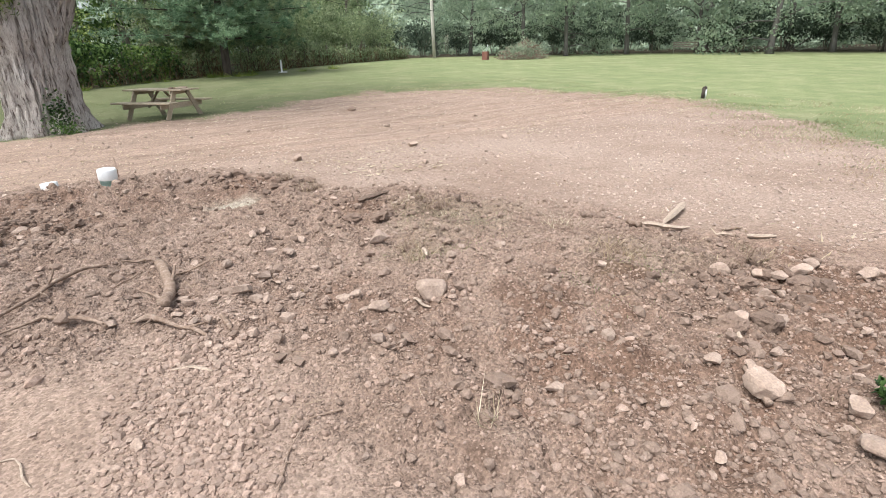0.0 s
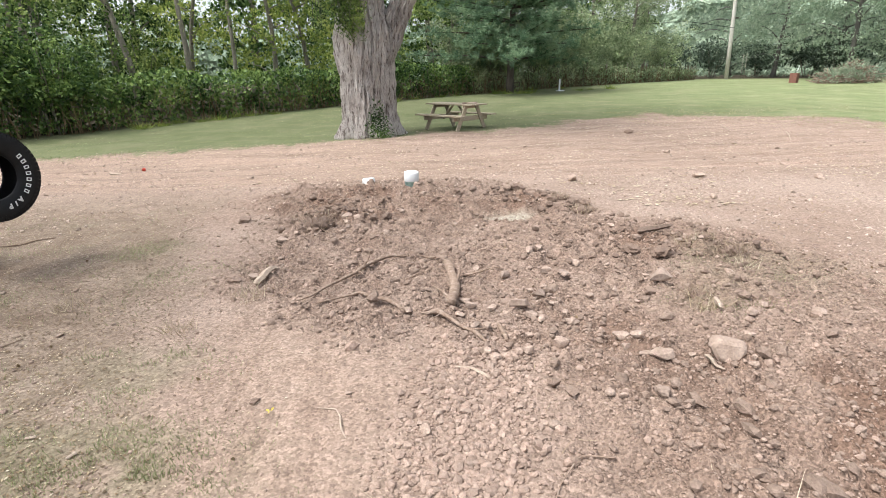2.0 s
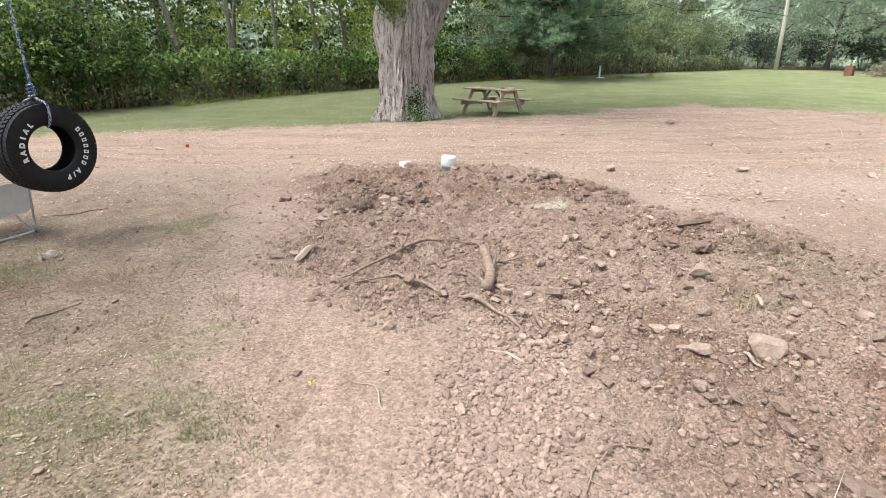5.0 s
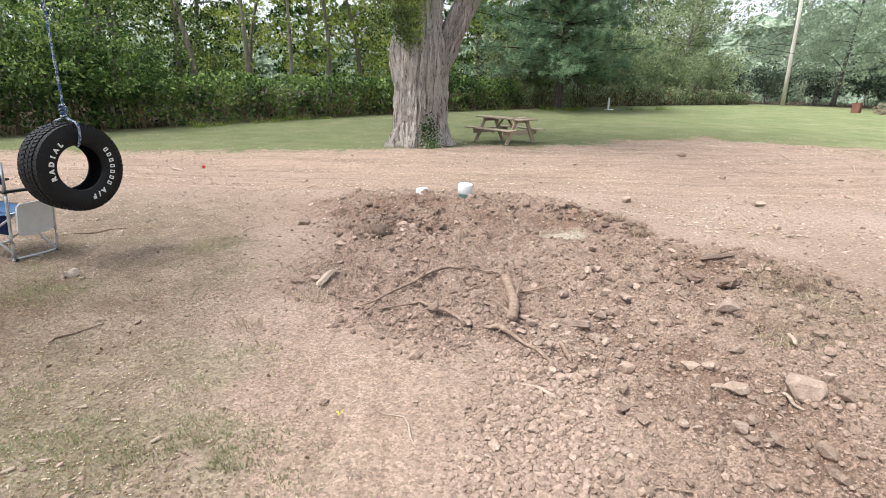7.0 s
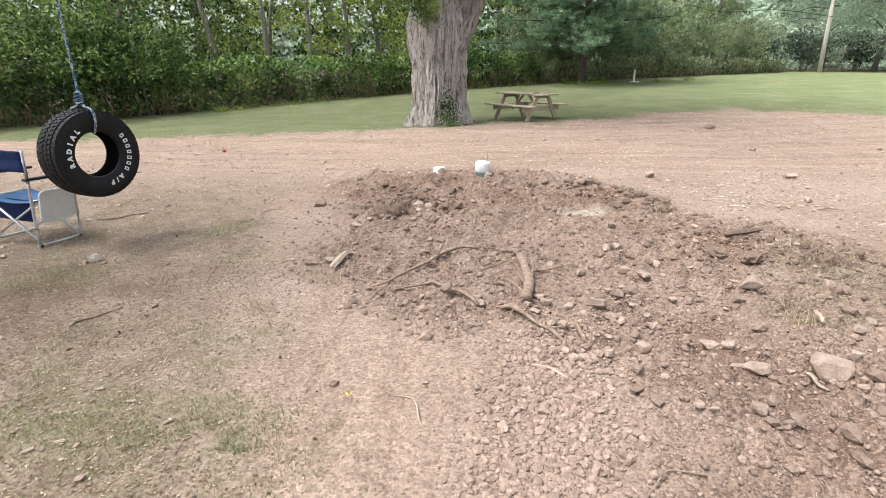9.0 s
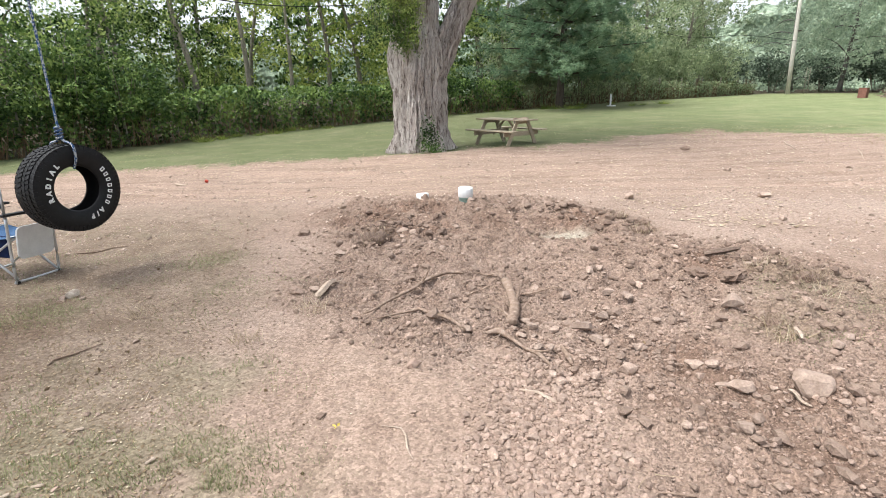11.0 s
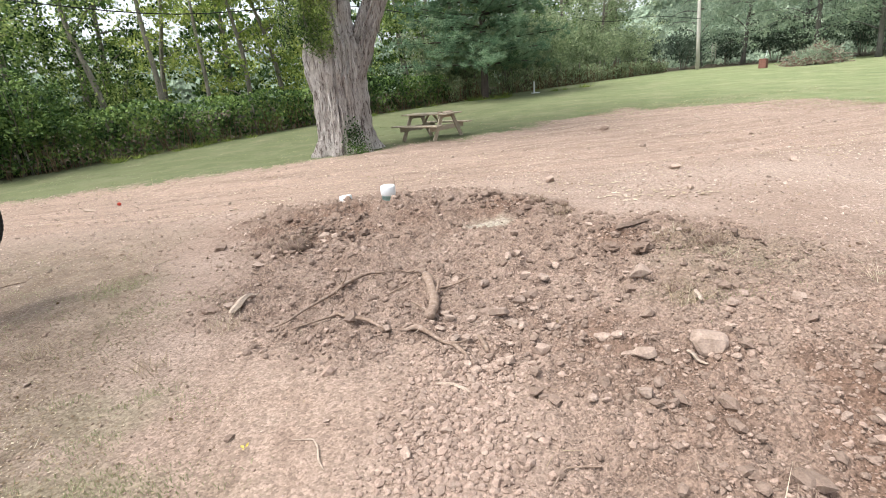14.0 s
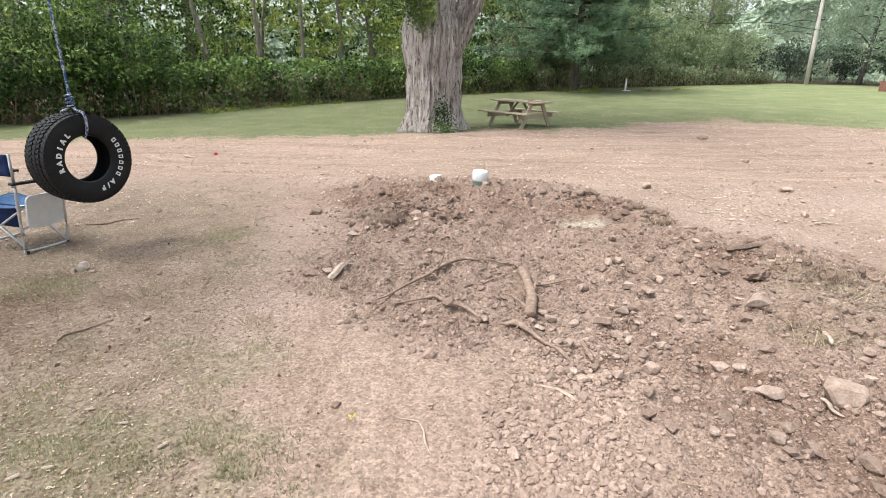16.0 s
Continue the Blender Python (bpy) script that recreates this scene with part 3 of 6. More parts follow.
# ---- ground: one sheet to the horizon ----
def grown(start, step, ratio, end):
    out, v = [], start
    while v < end:
        step *= ratio
        v += step
        out.append(v)
    return np.array(out)


xs = np.concatenate([np.arange(-4.6, -1.4, 0.038), np.arange(-1.4, 4.5, 0.0175), np.arange(4.5, 5.4, 0.038)])
xs = np.concatenate([-grown(4.6, 0.04, 1.085, 900)[::-1], xs, grown(xs[-1], 0.04, 1.085, 900)])
ys = np.concatenate([np.arange(1.8, 2.3, 0.03), np.arange(2.3, 6.4, 0.0175), np.arange(6.4, 9.8, 0.033)])
ys = np.concatenate([1.8 - grown(0, 0.04, 1.14, 900)[::-1], ys, grown(ys[-1], 0.035, 1.036, 900)])
gx, gy = np.meshgrid(xs, ys)
gzz = ground_z(gx, gy)
nx, ny = len(xs), len(ys)
ii, jj = np.meshgrid(np.arange(ny - 1), np.arange(nx - 1), indexing="ij")
quads = np.stack([ii * nx + jj, ii * nx + jj + 1, (ii + 1) * nx + jj + 1, (ii + 1) * nx + jj], -1).reshape(-1, 4)
ground = link_mesh("ground", np.stack([gx, gy, gzz], -1).reshape(-1, 3), quads, GROUND, smooth=True)
tagged(ground, "reddish bare earth with clods, wheel marks and mown lawn beyond", "ground", kind="structure")
GREEN_SPOTS = [(-1.41, 4.36), (-1.62, 5.84), (-2.2, 6.53), (-2.97, 5.28), (-3.59, 5.72), (-0.99, 3.53), (-1.2, 3.74), (-2.14, 3.89), (-1.92, 3.62), (-1.65, 3.6), (-1.05, 3.4), (-1.28, 4.37), (-0.85, 3.45)]


def green_cover(x, y):
    """Where some grass still lives in the worn turf, 0..1."""
    live = sum(bump2(x, y, cx, cy, 0.34, 0.24) for cx, cy in GREEN_SPOTS)
    live = live + 1.1 * bump2(x, y, 2.3, 4.75, 0.3, 0.2) + 0.8 * bump2(x, y, 2.9, 5.4, 0.6, 0.5) + 0.8 * bump2(x, y, 2.95, 3.5, 0.3, 0.2)
    return np.clip(live, 0, 1.2) * sstep(0.3, 0.65, fbm(x, y, 0.28, 4, 93))


for zone, values in zip(("green", "grass", "thin", "heap", "track", "sand", "damp", "mould_and_shade", "rutted", "tread", "open"), (green_cover(gx, gy), *zones(gx, gy), wood_floor(gx, gy), zones(gx, gy)[3] * sstep(7.5, 9.5, gy), zones(gx, gy)[3] * (1 - sstep(6, 7.5, gy)), sstep(2, 20, gx + 6 * (fbm(gx, gy, 6, 3, 81) - 0.5)))):
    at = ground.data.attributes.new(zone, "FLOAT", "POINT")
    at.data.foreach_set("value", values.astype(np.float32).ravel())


# ---- woods ----
def by_fence(s, back):
    """A place s metres along the fence and so far behind it."""
    p = FENCE_A + FENCE_DIR * s + FENCE_BACK * back
    return float(p[0]), float(p[1])


def clumped(rng, centres, spread, per):
    """Leaves in sprays: each centre throws a few sprays, each spray a tight flat cluster."""
    sprays = max(1, per // 16)
    c = np.repeat(np.asarray(centres), sprays, axis=0)
    c = c + rng.normal(0, 1, c.shape) * np.array([spread, spread, spread * 0.62])
    c = np.repeat(c, per // sprays, axis=0)
    return c + rng.normal(0, 1, c.shape) * np.array([0.34, 0.34, 0.17]) * spread


def broadleaf(seed, height, radius, low, clumps, per, leaf, material, bark, trunk_r, lean=0.0, spread=0.45, name="tree"):
    """A tree at the origin: tapered trunk with limbs, and a crown of leaf clumps at the limbs' ends."""
    rng = np.random.default_rng(seed)
    root = thing(name, Matrix(), "", "tree")
    az = rng.uniform(0, 6.28)
    top = np.array([math.cos(az) * lean, math.sin(az) * lean, height])
    line = curve_pts([(0, 0, -0.3), top * 0.35 + rng.normal(0, 0.12, 3) * (1, 1, 0), top * 0.7 + rng.normal(0, 0.2, 3) * (1, 1, 0), top], 14)
    tr = trunk_r * np.linspace(1.0, 0.18, 14)
    tr[0] *= 1.5
    pieces = [tube_arrays(line, tr, 9, 0.05, seed)]
    ends = []
    for n in range(clumps):
        f = low + (1 - low) * (n + rng.uniform(0, 1)) / clumps
        base = line[min(13, int(f * 13))]
        reach = radius * (0.35 + 0.65 * math.sin(math.pi * min(1.0, 0.18 + 0.82 * (f - low) / (1 - low + 1e-6)))) * rng.uniform(0.45, 1.1)
        a = rng.uniform(0, 6.28)
        end = base + np.array([math.cos(a) * reach, math.sin(a) * reach, reach * rng.uniform(-0.25, 0.55)])
        mid = (base + end) / 2 + np.array([0, 0, reach * 0.12])
        if n % 3 == 0:
            pieces.append(tube_arrays(curve_pts([base, mid, end], 6), trunk_r * np.linspace(0.3, 0.05, 6), 5, 0.05, n))
        ends += [end, mid + (end - mid) * rng.uniform(0.2, 0.8) + rng.normal(0, 0.3, 3)]
    v, f = joined(pieces)
    link_mesh("trunk", v, f, bark, root, True)
    v, f = leaf_arrays(clumped(rng, ends, spread, per), leaf, rng)
    link_mesh("crown", v, f, material, root)
    return root


def shrub(seed, height, radius, count, leaf, material, name="shrub"):
    rng = np.random.default_rng(seed)
    root = thing(name, Matrix(), "", "shrub")
    stems, ends = [], []
    for n in range(9):
        a, r = rng.uniform(0, 6.28), radius * rng.uniform(0.2, 0.9)
        end = np.array([math.cos(a) * r, math.sin(a) * r, height * rng.uniform(0.45, 1.0)])
        line = curve_pts([(end[0] * 0.15, end[1] * 0.15, -0.2), end * (0.55, 0.55, 0.6), end], 7)
        stems.append(tube_arrays(line, np.linspace(0.03, 0.008, 7), 5))
        ends += [line[3], line[4], line[5], line[6], line[6] * (1, 1, 0.7)]
    v, f = joined(stems)
    link_mesh("stem", v, f, WOODS_BARK, root, True)
    v, f = leaf_arrays(clumped(rng, ends, radius * 0.3, count // len(ends)), leaf, rng)
    v[:, 2] = np.maximum(v[:, 2], 0.02)
    link_mesh("foliage", v, f, material, root)
    return root


def set_out(template, places, label, group, rng, grow=(0.85, 1.2)):
    """The template at the first place and copies at the others, each turned and scaled a little."""
    for n, (x, y) in enumerate(places):
        m = pose(x, y, float(land(x, y)) - 0.05, 0, 0, rng.uniform(0, 360)) @ Matrix.Scale(rng.uniform(*grow), 4)
        if n == 0:
            template.matrix_world = m
            tagged(template, label, group=group)
        else:
            ob = copy_thing(template, Matrix())
            ob.matrix_basis = m


wood_rng = np.random.default_rng(5)


def places_behind(lo, hi, step, near, deep):
    out, s = [], lo
    while s < hi:
        here, back = s + wood_rng.uniform(-0.3, 0.3) * step, wood_rng.uniform(near, deep)
        if not (9.6 - 0.3 * back < here < 14.2 - 0.1 * back and back < 8):      # a gap of open light behind the great tree
            out.append(by_fence(here, back))
        s += step
    return out


# understorey just behind the fence, then tall trees, then the deep of the wood
rows = places_behind(-10, 4, 2.2, 0.5, 1.6) + places_behind(4, 20, 3.0, 3.0, 5.5)
for k, (h, r, m) in enumerate([(3.4, 1.4, LEAF), (2.2, 1.2, LEAF_VINE), (4.2, 1.5, LEAF)]):
    set_out(shrub(60 + k, h, r, 2400, 0.16, m), rows[k::3], "dense green shrub behind the overgrown fence", "understorey shrubs", wood_rng)
rows = [by_fence(s, 0.6 + 0.5 * math.sin(s * 5)) for s in (-9.4, -7.2, -4.9, -2.8, -0.4, 1.9, 3.3)]
set_out(shrub(66, 4.6, 1.8, 4200, 0.13, LEAF_VINE), rows, "tall dense dark green bush leaning over the fence", "understorey shrubs", wood_rng, (0.8, 1.15))
rows = places_behind(-12, 50, 3.0, 3.0, 6.5)
for k, (h, r, lo, m) in enumerate([(11, 3.0, 0.2, LEAF), (9.5, 2.6, 0.16, LEAF), (12, 3.2, 0.28, LEAF), (10, 2.6, 0.2, LEAF_YELLOW)]):
    count = [26, 24, 28, 24][k]
    pick = rows[k::4] if k < 3 else rows[k::8]
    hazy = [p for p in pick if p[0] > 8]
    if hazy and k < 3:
        set_out(broadleaf(170 + k, h, r, lo, count, 112, 0.17, LEAF_MID, WOODS_BARK, 0.15, lean=1.5, spread=0.5), hazy, "green tree at the wood's edge beyond the pine, paled for haze", "trees of the wood", wood_rng)
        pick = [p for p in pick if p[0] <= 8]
    set_out(broadleaf(70 + k, h, r, lo, count, 128, 0.15, m, WOODS_BARK, 0.17, lean=1.5, spread=0.5), pick,
            ["tall leafy woodland tree with a slender grey trunk", "woodland tree with drooping green foliage", "tall woodland tree, its lower trunk bare", "woodland tree with yellowing leaves"][k], "trees of the wood", wood_rng)
# deep trees take the darker vine leaf, the wood's shade put into colour
rows = places_behind(-18, 56, 5.6, 9, 16)
for k, (h, r) in enumerate([(13, 3.6), (12, 3.4)]):
    set_out(broadleaf(80 + k, h, r, 0.06, 34, 96, 0.3, LEAF_VINE, WOODS_BARK, 0.2, lean=0.8, spread=0.75), rows[k::2], "tree deep in the wood, its shade put into darker leaves", "trees of the wood", wood_rng)

# two yellowing trees that stand in the open light behind the great tree; sunlit brightness is put into their leaf
# colour
set_out(broadleaf(76, 9, 2.6, 0.1, 26, 110, 0.17, LEAF_YELLOW, WOODS_BARK, 0.14, lean=0.8, spread=0.5), [by_fence(12.0, 3.0), by_fence(13.6, 2.6), by_fence(9.5, 7.0)], "bright yellow-green tree at the wood's edge", "trees of the wood", wood_rng)

# broad old trees along the far edge of the field, haze put into their colours
rows = []
for n in range(12):
    a = radians(36 + n * 5.2 + wood_rng.uniform(-1.2, 1.2))
    d = 50 + wood_rng.uniform(-2, 4)
    rows.append((d * math.sin(a), 1.6 + d * math.cos(a)))
rows[0] = (33.4, 48.4)
for k in range(3):
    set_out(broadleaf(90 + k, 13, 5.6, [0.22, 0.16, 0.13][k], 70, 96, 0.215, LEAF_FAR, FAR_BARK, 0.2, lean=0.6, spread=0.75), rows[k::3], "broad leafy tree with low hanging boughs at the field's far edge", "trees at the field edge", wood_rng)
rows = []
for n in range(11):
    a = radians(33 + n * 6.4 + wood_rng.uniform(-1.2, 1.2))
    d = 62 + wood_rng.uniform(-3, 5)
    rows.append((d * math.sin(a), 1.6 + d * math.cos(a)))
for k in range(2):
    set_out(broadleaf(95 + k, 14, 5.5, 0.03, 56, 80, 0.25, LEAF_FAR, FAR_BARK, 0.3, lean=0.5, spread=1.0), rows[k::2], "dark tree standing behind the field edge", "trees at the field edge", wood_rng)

# tall bushes where the fence nears the pole
rows = places_behind(22, 43, 1.9, 0.8, 3.2)
for k in range(2):
    set_out(shrub(64 + k, 4.6, 2.0, 4000, 0.17, LEAF_MID), rows[k::2], "tall rounded green bush", "understorey shrubs", wood_rng)


# added dense growth that closes the view under the far trees; their shade is put into its dark leaves
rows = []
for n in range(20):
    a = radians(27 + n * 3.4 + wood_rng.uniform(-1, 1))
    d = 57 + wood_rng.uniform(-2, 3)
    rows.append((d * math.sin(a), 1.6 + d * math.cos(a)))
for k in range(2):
    set_out(shrub(67 + k, 3.6, 2.4, 2800, 0.21, LEAF_SHADE), rows[k::2], "dense dark bush added for the shade under the far trees", "understorey shrubs", wood_rng)


def far_woods():
    """The closed mass of leaves behind the last trees that can be told apart."""
    r = np.random.default_rng(3)
    n = 34000
    a, d = np.radians(r.uniform(-62, 106, n)), r.uniform(72, 92, n)
    top = 8 + 9 * sstep(5, 35, np.degrees(a)) + 6 * vnoise(np.degrees(a), 0 * a, 4, 2)
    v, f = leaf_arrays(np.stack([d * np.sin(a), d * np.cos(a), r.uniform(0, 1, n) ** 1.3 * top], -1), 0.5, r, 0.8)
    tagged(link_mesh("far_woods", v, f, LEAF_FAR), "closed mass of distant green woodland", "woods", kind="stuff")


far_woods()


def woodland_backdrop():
    """The lumpy canopy of the woods on the skyline, haze put into its colour."""
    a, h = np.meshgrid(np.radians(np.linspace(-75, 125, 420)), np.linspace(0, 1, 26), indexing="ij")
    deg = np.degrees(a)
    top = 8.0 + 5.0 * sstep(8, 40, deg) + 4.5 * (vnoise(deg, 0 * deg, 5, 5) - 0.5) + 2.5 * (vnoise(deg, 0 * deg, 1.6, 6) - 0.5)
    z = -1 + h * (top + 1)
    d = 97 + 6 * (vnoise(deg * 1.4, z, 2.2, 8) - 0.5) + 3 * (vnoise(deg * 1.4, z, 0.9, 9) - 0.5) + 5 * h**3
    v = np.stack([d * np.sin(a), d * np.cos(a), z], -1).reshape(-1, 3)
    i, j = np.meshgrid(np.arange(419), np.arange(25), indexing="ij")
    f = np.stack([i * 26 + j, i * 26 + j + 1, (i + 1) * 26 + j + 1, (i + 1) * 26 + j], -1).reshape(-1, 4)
    tagged(link_mesh("woodland_backdrop", v, f, FAR_CANOPY), "green canopy of far woods on the skyline, haze put into its colour", "woods", kind="structure")


woodland_backdrop()


# trunks draped in creeper that stand out against the dark of the wood
def draped_trunk(bearing, back, height, lean, radius, leafy, seed, label):
    rng = np.random.default_rng(seed)
    way = np.array([math.sin(radians(bearing)), math.cos(radians(bearing))])
    eye = np.array([0.1, 1.7])
    run = (back - float((eye - FENCE_A) @ FENCE_BACK)) / float(way @ FENCE_BACK)
    x, y = eye + run * way
    root = thing("creeper_clad_tree", pose(x, y, float(land(x, y))), label, "tree", "trees of the wood")
    line = curve_pts([(0, 0, -0.3), (lean * 0.3 + 0.05, 0, height * 0.35), (lean * 0.7 - 0.05, 0.1, height * 0.7), (lean, 0.1, height)], 20)
    tube("trunk", line, radius * np.linspace(1.1, 0.5, 20), WOODS_BARK, root, 10, 0.05, seed)
    c = line[rng.integers(1, 20, leafy)] + rng.normal(0, 1, (leafy, 3)) * (0.22, 0.22, 0.3)
    c[:, 0] += 0.5 * (vnoise(c[:, 2], 0 * c[:, 2], 0.7, seed) - 0.5)
    tips = line[19] + rng.normal(0, 1, (leafy, 3)) * (0.9, 0.9, 0.8)
    v, f = leaf_arrays(np.concatenate([c, tips]), 0.13, rng, 0.6)
    link_mesh("creeper", v, f, LEAF, root, label="bright green creeper leaves")


draped_trunk(-24.3, 1.5, 6.0, -0.9, 0.12, 900, 1, "leaning trunk draped in bright green creeper")
draped_trunk(-20.0, 1.8, 6.5, -0.1, 0.11, 260, 2, "straight grey trunk at the wood's edge")
draped_trunk(-16.0, 2.0, 6.5, 0.1, 0.085, 220, 3, "straight grey trunk at the wood's edge")
draped_trunk(-30.0, 1.2, 5.0, -0.7, 0.13, 700, 4, "leaning trunk draped in bright green creeper")
draped_trunk(-33.5, 1.2, 5.0, 0.5, 0.09, 700, 5, "thin trunk draped in bright green creeper")


# ---- fence overgrown with vines ----
def overgrown_fence():
    rng = np.random.default_rng(31)
    root = thing("fence", Matrix(), "wire fence overgrown with dense green vines and dry stems", "fence")
    length = 47
    for s in np.arange(-10, length + 0.1, 2.6):
        x, y = by_fence(s, 0)
        z = float(land(x, y))
        tube("post", [(x, y, z - 0.2), (x, y, z + 0.7), (x, y, z + 1.35)], [0.045, 0.04, 0.04], WOODS_BARK, root, 8, 0.05)
    n = 42000
    s, h = rng.uniform(-10, length, n), rng.beta(1.15, 0.95, n)
    top = 1.3 + 0.6 * (vnoise(s, s * 0, 2.3, 3) - 0.4) + 0.3 * vnoise(s, s * 0, 0.7, 4)
    thick = 0.12 + 0.55 * h * vnoise(s, h * 5, 0.9, 7)
    back = rng.normal(0, 1, n) * thick
    px = FENCE_A[0] + FENCE_DIR[0] * s + FENCE_BACK[0] * back
    py = FENCE_A[1] + FENCE_DIR[1] * s + FENCE_BACK[1] * back
    pz = land(px, py) + 0.05 + h * top
    far = s > 21 + 2.0 * vnoise(s, h, 0.8, 9)
    pz = np.where(far, land(px, py) + 0.05 + h * top * (0.45 + 0.4 * vnoise(s, 0 * s, 1.1, 12)), pz)
    for mask, material, words in ((~far, LEAF_VINE, "dense green vine leaves"), (far & (rng.uniform(0, 1, n) < 0.45), LEAF_MID, "thin green vine leaves, paled for haze")):
        v, f = leaf_arrays(np.stack([px, py, pz], -1)[mask], 0.13, rng, 0.8)
        link_mesh("vine", v, f, material, root, label=words)
    # bare brown stems low down
    stems = []
    for _ in range(1000):
        s0 = rng.uniform(-10, length)
        x, y = by_fence(s0, rng.uniform(-0.3, 0.1))
        z = float(land(x, y))
        e = rng.normal(0, 0.12, 2)
        hgt = rng.uniform(0.5, 1.3)
        stems.append(tube_arrays(curve_pts([(x, y, z - 0.05), (x + e[0], y + e[1], z + hgt * 0.5), (x + e[1] * 2, y + e[0] * 2, z + hgt)], 4), [0.015, 0.013, 0.010, 0.006], 4))
    v, f = joined(stems)
    link_mesh("undergrowth", v, f, LEAF_DRY, root, label="bare reddish brown vine stems")
    return root


overgrown_fence()


# tufts of strappy weeds along the fence's foot
def weed_tuft(seed, label):
    rng = np.random.default_rng(seed)
    root = thing("weed_tuft", Matrix(), label, "weeds", "weeds along the fence")
    a, r = rng.uniform(0, 6.28, 90), rng.uniform(0, 0.25, 90)
    v, f = blade_arrays(np.cos(a) * r, np.sin(a) * r, 0 * a - 0.02, 0.2, 0.035, rng, 2.2)
    link_mesh("foliage", v, f, LEAF_YELLOW, root)
    return root


tuft = weed_tuft(1, "pale green strappy weeds at the fence's foot")
spots = [by_fence(s, -0.5 + 0.25 * math.sin(s * 3)) for s in (5.5, 6.2, 6.8, 7.5, 8.1, 8.8, 9.4, 10.2, 14.5, 15.2, 16.0, 17.5, 19.2, 20.0, 24.0, 26.0, 28.5)] + [(5.3, 30.3), (5.8, 30.1), (6.5, 30.1), (7.0, 30.4), (7.3, 30.7), (6.9, 30.0), (10.2, 31.5), (11.0, 32.0), (12.4, 32.6)]
set_out(tuft, spots, "", "weeds along the fence", wood_rng, (0.7, 1.3))


# ---- pine ----
def pine(x, y):
    rng = np.random.default_rng(12)
    root = thing("pine_tree", pose(x, y, float(land(x, y))), "dark blue-green pine with low spreading boughs", "tree")
    line = curve_pts([(0, 0, -0.3), (0.05, 0, 3), (0.1, 0.05, 7), (0.0, 0, 12.5)], 16)
    pieces = [tube_arrays(line, np.linspace(0.22, 0.05, 16), 12, 0.06, 3)]
    tufts = []
    z = 1.7
    while z < 12:
        count = 6
        for n in range(count):
            a = 6.28 * n / count + rng.uniform(-0.4, 0.4) + z * 2.1
            reach = 5.1 * (1 - (z / 15.0) ** 1.2) * rng.uniform(0.6, 1.08)
            d = np.array([math.cos(a), math.sin(a), 0])
            p = curve_pts([(0, 0, z), d * reach * 0.5 + (0, 0, z + reach * 0.04), d * reach + (0, 0, z + reach * rng.uniform(0.0, 0.22))], 9)
            pieces.append(tube_arrays(p, np.linspace(0.06, 0.012, 9), 5, 0.05, n))
            for q in p[3:]:
                for _ in range(9):
                    tufts.append(q + rng.normal(0, 1, 3) * (0.42, 0.42, 0.13) * (0.5 + reach / 6))
        z += rng.uniform(0.45, 0.75)
    v, f = joined(pieces)
    link_mesh("trunk", v, f, DARK_BARK, root, True)
    tufts = np.array(tufts)
    per = 28
    c = np.repeat(tufts, per, axis=0)
    d = rng.normal(0, 1, c.shape)
    d[:, 2] = np.abs(d[:, 2]) * 0.8
    d /= np.linalg.norm(d, axis=1)[:, None]
    w = np.cross(d, rng.normal(0, 1, c.shape))
    w /= np.linalg.norm(w, axis=1)[:, None]
    ln = rng.uniform(0.12, 0.26, len(c))[:, None]
    c = c + rng.normal(0, 0.06, c.shape)
    vv = np.stack([c - w * 0.017, c + w * 0.017, c + d * ln], 1).reshape(-1, 3)
    link_mesh("crown", vv, np.arange(len(vv)).reshape(-1, 3), NEEDLE, root)
    return root


pine(6.1, 30.8)


